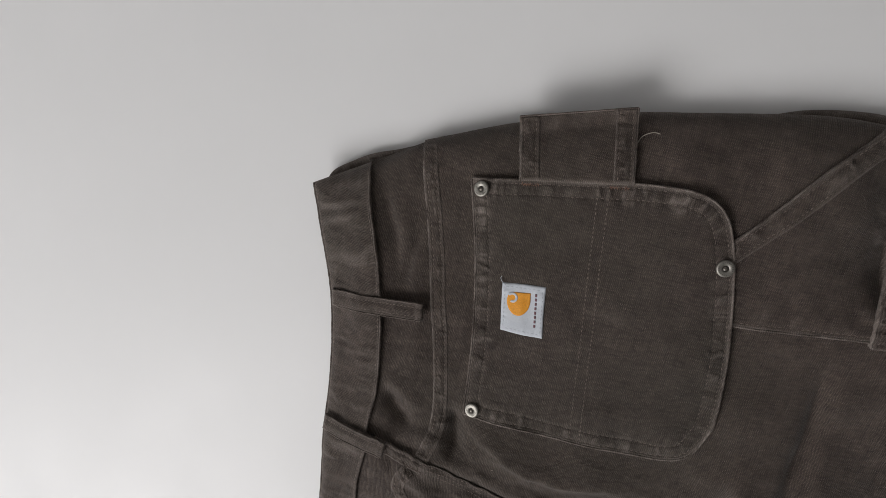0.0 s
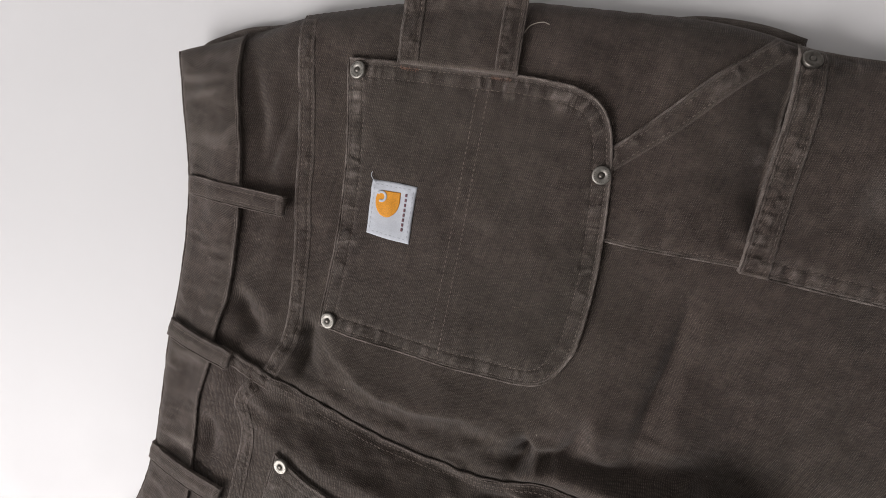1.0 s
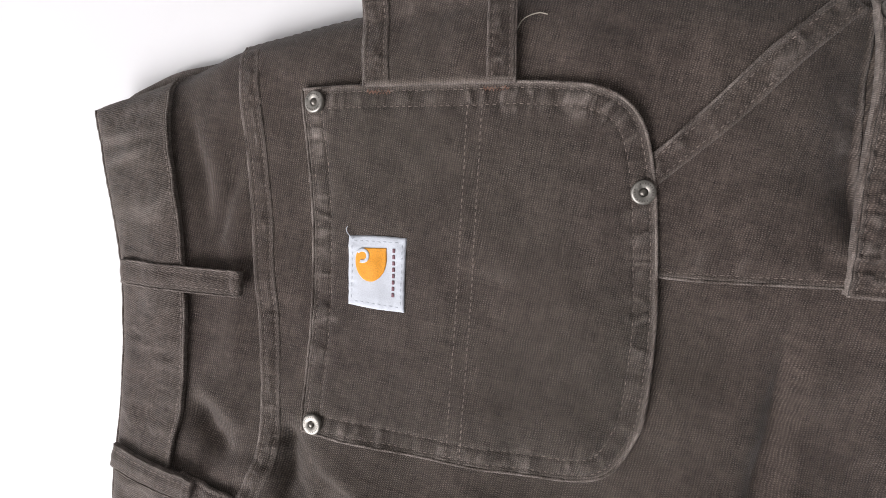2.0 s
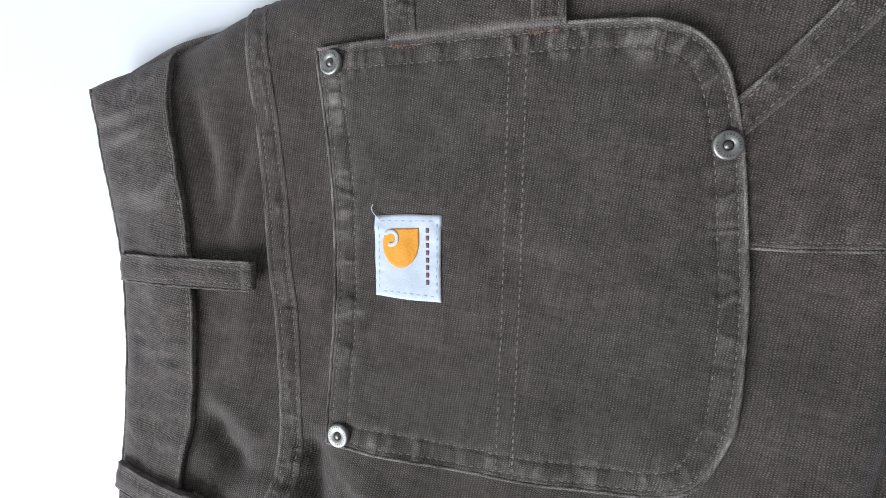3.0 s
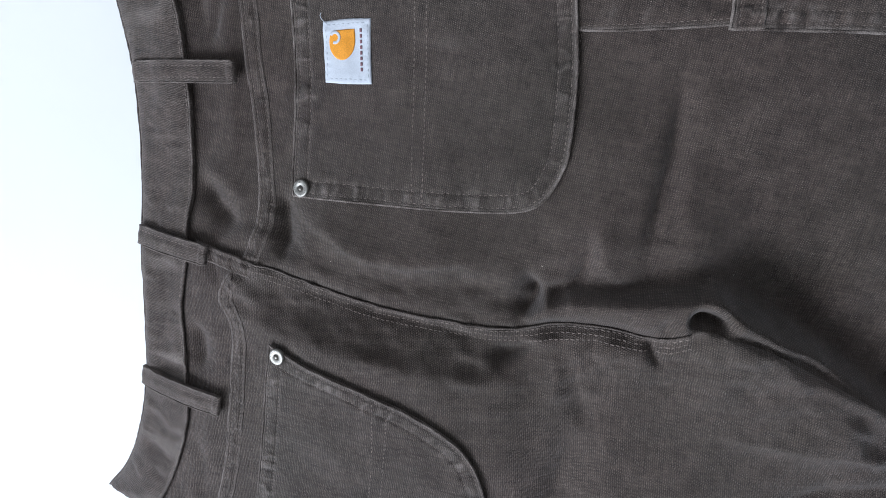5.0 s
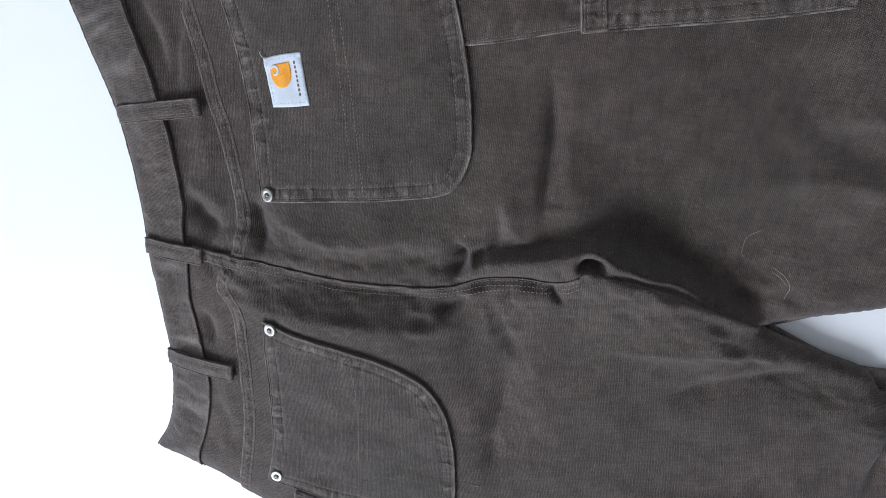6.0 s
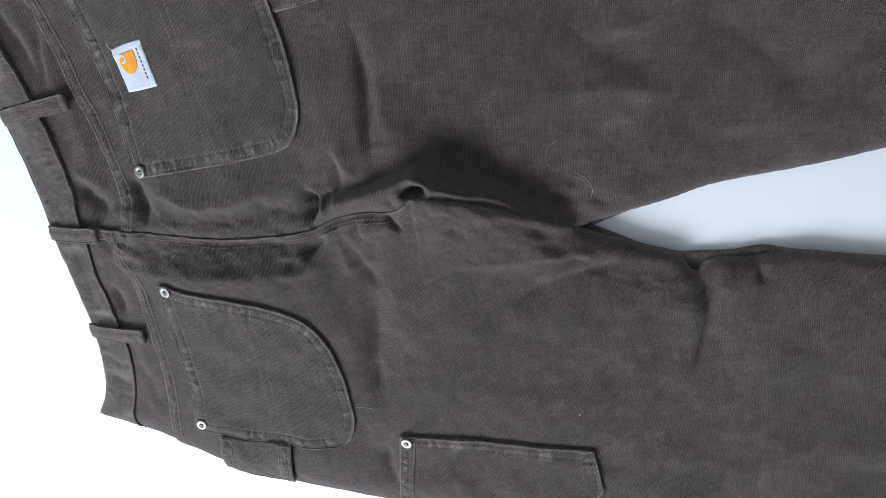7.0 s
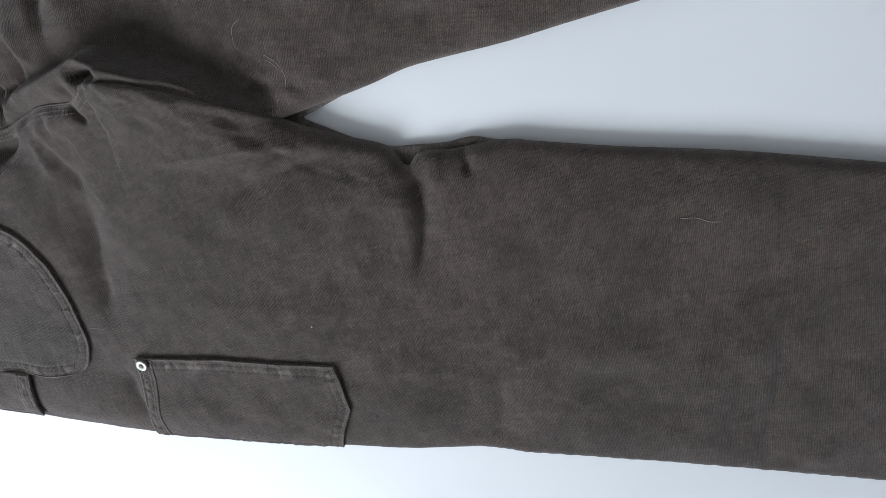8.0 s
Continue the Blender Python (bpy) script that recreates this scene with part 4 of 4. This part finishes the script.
stitching([(0.322, 0.0788), (0.352, 0.0802), (0.422, 0.0837), (0.480, 0.0885)], tool_top, tool_pocket, seed=115)
stitching([(0.326, 0.0863), (0.352, 0.0875), (0.422, 0.0910), (0.474, 0.0955)], tool_top, tool_pocket, seed=118)
folded_edge(curve([(0.2935, 0.2195), (0.2985, 0.166), (0.302, 0.116), (0.3045, 0.0745)]), mouth_top, tool_pocket, 0.0009, 116, 0.7)
folded_edge(curve([(0.3045, 0.0745), (0.352, 0.0765), (0.422, 0.080), (0.482, 0.085)]), tool_top, tool_pocket, 0.0009, 119, 0.8)
rivet(trousers, mouth_top, 0.3010, 0.2105, METAL_DARK, 40)


def hammer_loop(corners, inner, outer, base, hang, seed):
    """A wide strap between the pocket and the side seam, hemmed along both sides, standing off the leg."""
    a, b, c, d = corners
    edge = chain(curve([a, b]), curve([b, c]), curve([c, d]), curve([d, a]))

    def top(P):
        z = np.maximum(base(P), hang) + 0.0055
        return z + 0.0016 * value_noise(P, 0.026, seed) + 0.0006 * value_noise(P, 0.011, seed + 1)

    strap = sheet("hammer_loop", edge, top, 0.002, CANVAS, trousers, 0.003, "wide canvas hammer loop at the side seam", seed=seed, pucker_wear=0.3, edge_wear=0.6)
    for k, side in enumerate((curve([a, b]), curve([c, d]), curve([d, a]))):
        folded_edge(side, top, strap, seed=seed + 20 + k)
    for k, (p, q, w) in enumerate((inner, outer)):
        hem, hem_top = strip("hem", curve([p, tuple((np.array(p) + np.array(q)) / 2), q]), w, top, 0.0009, CANVAS, strap, seed=seed + 2 + k)
        stitching(shift(curve([p, tuple((np.array(p) + np.array(q)) / 2), q]), w / 2 - 0.0028), hem_top, strap, seed=seed + 6 + k)
        stitching(shift(curve([p, tuple((np.array(p) + np.array(q)) / 2), q]), 0.0028 - w / 2), hem_top, strap, seed=seed + 8 + k)
    return strap


hammer_loop([(0.039, 0.1955), (0.0480, 0.1480), (0.130, 0.158), (0.1225, 0.2125)], ((0.0465, 0.1960), (0.0550, 0.1505), 0.0145), ((0.1150, 0.2105), (0.1225, 0.159), 0.0145), far_top, 0.021, 121)

# ---------------------------------------------------------------- pockets of the near leg
PKN = [curve([(0.0065, -0.356), (0.017, -0.318), (0.0225, -0.250), (0.0265, -0.1700)]),
       curve([(0.0065, -0.356), (0.066, -0.3705), (0.122, -0.3805), (0.148, -0.3865), (0.186, -0.3825), (0.203, -0.361), (0.206, -0.325), (0.203, -0.281), (0.193, -0.243), (0.166, -0.216), (0.110, -0.195), (0.06, -0.181), (0.0265, -0.1700)])]
near_pocket_edge = chain(PKN[1], PKN[0][::-1])
near_pocket_top = laid(near_top, near_pocket_edge, 0.0036, 0.0009, 0.0085, 0.0072, 0.0042, 131, (0.003, 0.0115))
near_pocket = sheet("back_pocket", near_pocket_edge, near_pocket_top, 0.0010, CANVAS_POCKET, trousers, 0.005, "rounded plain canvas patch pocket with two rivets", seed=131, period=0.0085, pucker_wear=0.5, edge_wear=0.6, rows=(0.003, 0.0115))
for line, off, seed in ((PKN[1], 0.003, 132), (PKN[1], 0.0115, 133), (PKN[0], -0.003, 134), (PKN[0], -0.0115, 135)):
    stitching(shift(line, off)[4:-4], near_pocket_top, near_pocket, seed=seed, skip=0.03)
stitching([(0.1105, -0.199), (0.112, -0.28), (0.104, -0.374)], near_pocket_top, near_pocket, seed=136)
stitching([(0.1215, -0.202), (0.121, -0.28), (0.113, -0.376)], near_pocket_top, near_pocket, seed=137)
for k, line in enumerate(PKN):
    folded_edge(line, near_pocket_top, near_pocket, 0.0009, 138 + 3 * k, 0.5)
rivet(trousers, near_pocket_top, 0.0345, -0.1770, turn=15)
rivet(trousers, near_pocket_top, 0.0180, -0.3490, turn=200)

hammer_loop([(0.0245, -0.4180), (0.036, -0.368), (0.1215, -0.381), (0.1100, -0.4390)], ((0.0320, -0.4190), (0.0435, -0.371), 0.0145), ((0.1020, -0.4365), (0.1140, -0.381), 0.0145), near_top, 0.026, 141)

tool2_edge = chain(curve([(0.2345, -0.4815), (0.243, -0.43), (0.2555, -0.3695)])[::-1], curve([(0.2345, -0.4815), (0.306, -0.4915), (0.385, -0.503), (0.4435, -0.5105)]), curve([(0.4435, -0.5105), (0.455, -0.477), (0.4665, -0.4515)]), curve([(0.4665, -0.4515), (0.4635, -0.428), (0.4595, -0.3995)]), curve([(0.4595, -0.3995), (0.348, -0.3815), (0.2555, -0.3695)]))
tool2_top = laid(near_top, tool2_edge, 0.0040, 0.0009, 0.0085, 0.0068, 0.0042, 151, (0.004, 0.0115))
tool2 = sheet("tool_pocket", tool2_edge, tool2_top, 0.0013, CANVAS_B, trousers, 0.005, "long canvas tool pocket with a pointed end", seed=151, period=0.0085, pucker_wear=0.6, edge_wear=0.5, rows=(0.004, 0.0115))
mouth2 = curve([(0.2445, -0.4815), (0.2525, -0.43), (0.2655, -0.3715)])
mouth2_strip, mouth2_top = strip("pocket_hem", mouth2, 0.0165, tool2_top, 0.0012, CANVAS_B, trousers, seed=152)
stitching(shift(mouth2, 0.00545), mouth2_top, mouth2_strip, seed=153)
stitching(shift(mouth2, -0.00545), mouth2_top, mouth2_strip, seed=154)
stitching([(0.275, -0.3760), (0.348, -0.3853), (0.455, -0.4030)], tool2_top, tool2, seed=155)
stitching([(0.278, -0.3838), (0.348, -0.3930), (0.450, -0.4100)], tool2_top, tool2, seed=158)
stitching([(0.4555, -0.4030), (0.4595, -0.428), (0.4625, -0.4515), (0.4515, -0.477), (0.441, -0.503)], tool2_top, tool2, seed=156)
folded_edge(curve([(0.4595, -0.3995), (0.348, -0.3815), (0.2555, -0.3695)]), tool2_top, tool2, 0.0009, 157, 0.5, CANVAS_B)
folded_edge(curve([(0.4435, -0.5105), (0.455, -0.477), (0.4665, -0.4515)]), tool2_top, tool2, 0.0009, 160, 0.4, CANVAS_B)
folded_edge(curve([(0.4665, -0.4515), (0.4635, -0.428), (0.4595, -0.3995)]), tool2_top, tool2, 0.0009, 163, 0.4, CANVAS_B)
rivet(trousers, mouth2_top, 0.2630, -0.3765, turn=60)


# ---------------------------------------------------------------- lint and loose threads on the cloth
def thread(name, points, top, radius, mat, label, lift=0.0006):
    """A loose thread or hair lying on the cloth."""
    line = curve(points, 0.002)
    z = top(line) + lift
    data = bpy.data.curves.new(name, "CURVE")
    data.dimensions, data.bevel_depth, data.bevel_resolution = "3D", radius, 1
    sp = data.splines.new("POLY")
    sp.points.add(len(line) - 1)
    for p, (x, y), h in zip(sp.points, line, z):
        p.co = (x, y, h, 1)
    data.materials.append(mat)
    return tagged(new(name, data), label, "thread")


thread("loose_thread", [(0.126, 0.186), (0.129, 0.193), (0.136, 0.197), (0.141, 0.1965)], far_top, 0.00035, LINT, "pale loose thread beside the hammer loop")
thread("hair", [(0.449, -0.073), (0.440, -0.079), (0.438, -0.092), (0.441, -0.096)], far_top, 0.00010, LINT, "thin pale hair lying on the canvas")
thread("hair", [(0.462, -0.103), (0.471, -0.110), (0.476, -0.120), (0.474, -0.130)], far_top, 0.00012, LINT, "curved pale hair lying on the canvas")
thread("hair", [(0.462, -0.107), (0.468, -0.111), (0.473, -0.117)], far_top, 0.00010, LINT, "short pale hair lying on the canvas")
thread("hair", [(0.790, -0.279), (0.803, -0.280), (0.812, -0.284), (0.822, -0.285)], near_top, 0.00018, LINT, "pale wavy hair lying on the canvas")
thread("hair", [(0.572, -0.227), (0.573, -0.234), (0.569, -0.238)], near_top, 0.00010, LINT, "short pale hair beside the knee crease")
thread("hair", [(0.203, -0.338), (0.213, -0.335), (0.230, -0.336)], near_top, 0.00010, LINT, "thin pale hair below the pocket")


def crumb(x, y, size, top, seed):
    """A crumb of lint: a lumpy pale flake."""
    bm = bmesh.new()
    bmesh.ops.create_icosphere(bm, subdivisions=2, radius=size)
    rng = random.Random(seed)
    for v in bm.verts:
        v.co = Vector((v.co.x, v.co.y * 0.7, v.co.z * 0.4)) * rng.uniform(0.75, 1.2)
    me = bpy.data.meshes.new("lint_crumb")
    bm.to_mesh(me)
    bm.free()
    me.materials.append(LINT)
    ob = tagged(new("lint_crumb", me), "tiny pale crumb of lint on the canvas", "lint", "lint crumbs")
    ob.matrix_world = surface_pose(top, x, y, size * 0.3)


for x, y, size, top, seed in ((0.4486, -0.352, 0.0013, near_top, 1), (0.066, -0.102, 0.0006, far_top, 2), (0.217, -0.083, 0.0005, far_top, 3), (0.338, -0.072, 0.0005, far_top, 4), (0.562, 0.052, 0.0007, far_top, 5)):
    crumb(x, y, size, top, seed)
thread("loose_thread", [(0.0500, 0.0620), (0.0462, 0.0648), (0.0448, 0.0672), (0.0455, 0.0690)], pocket_top, 0.00028, LABEL, "frayed white thread at the label's corner", 0.0016)
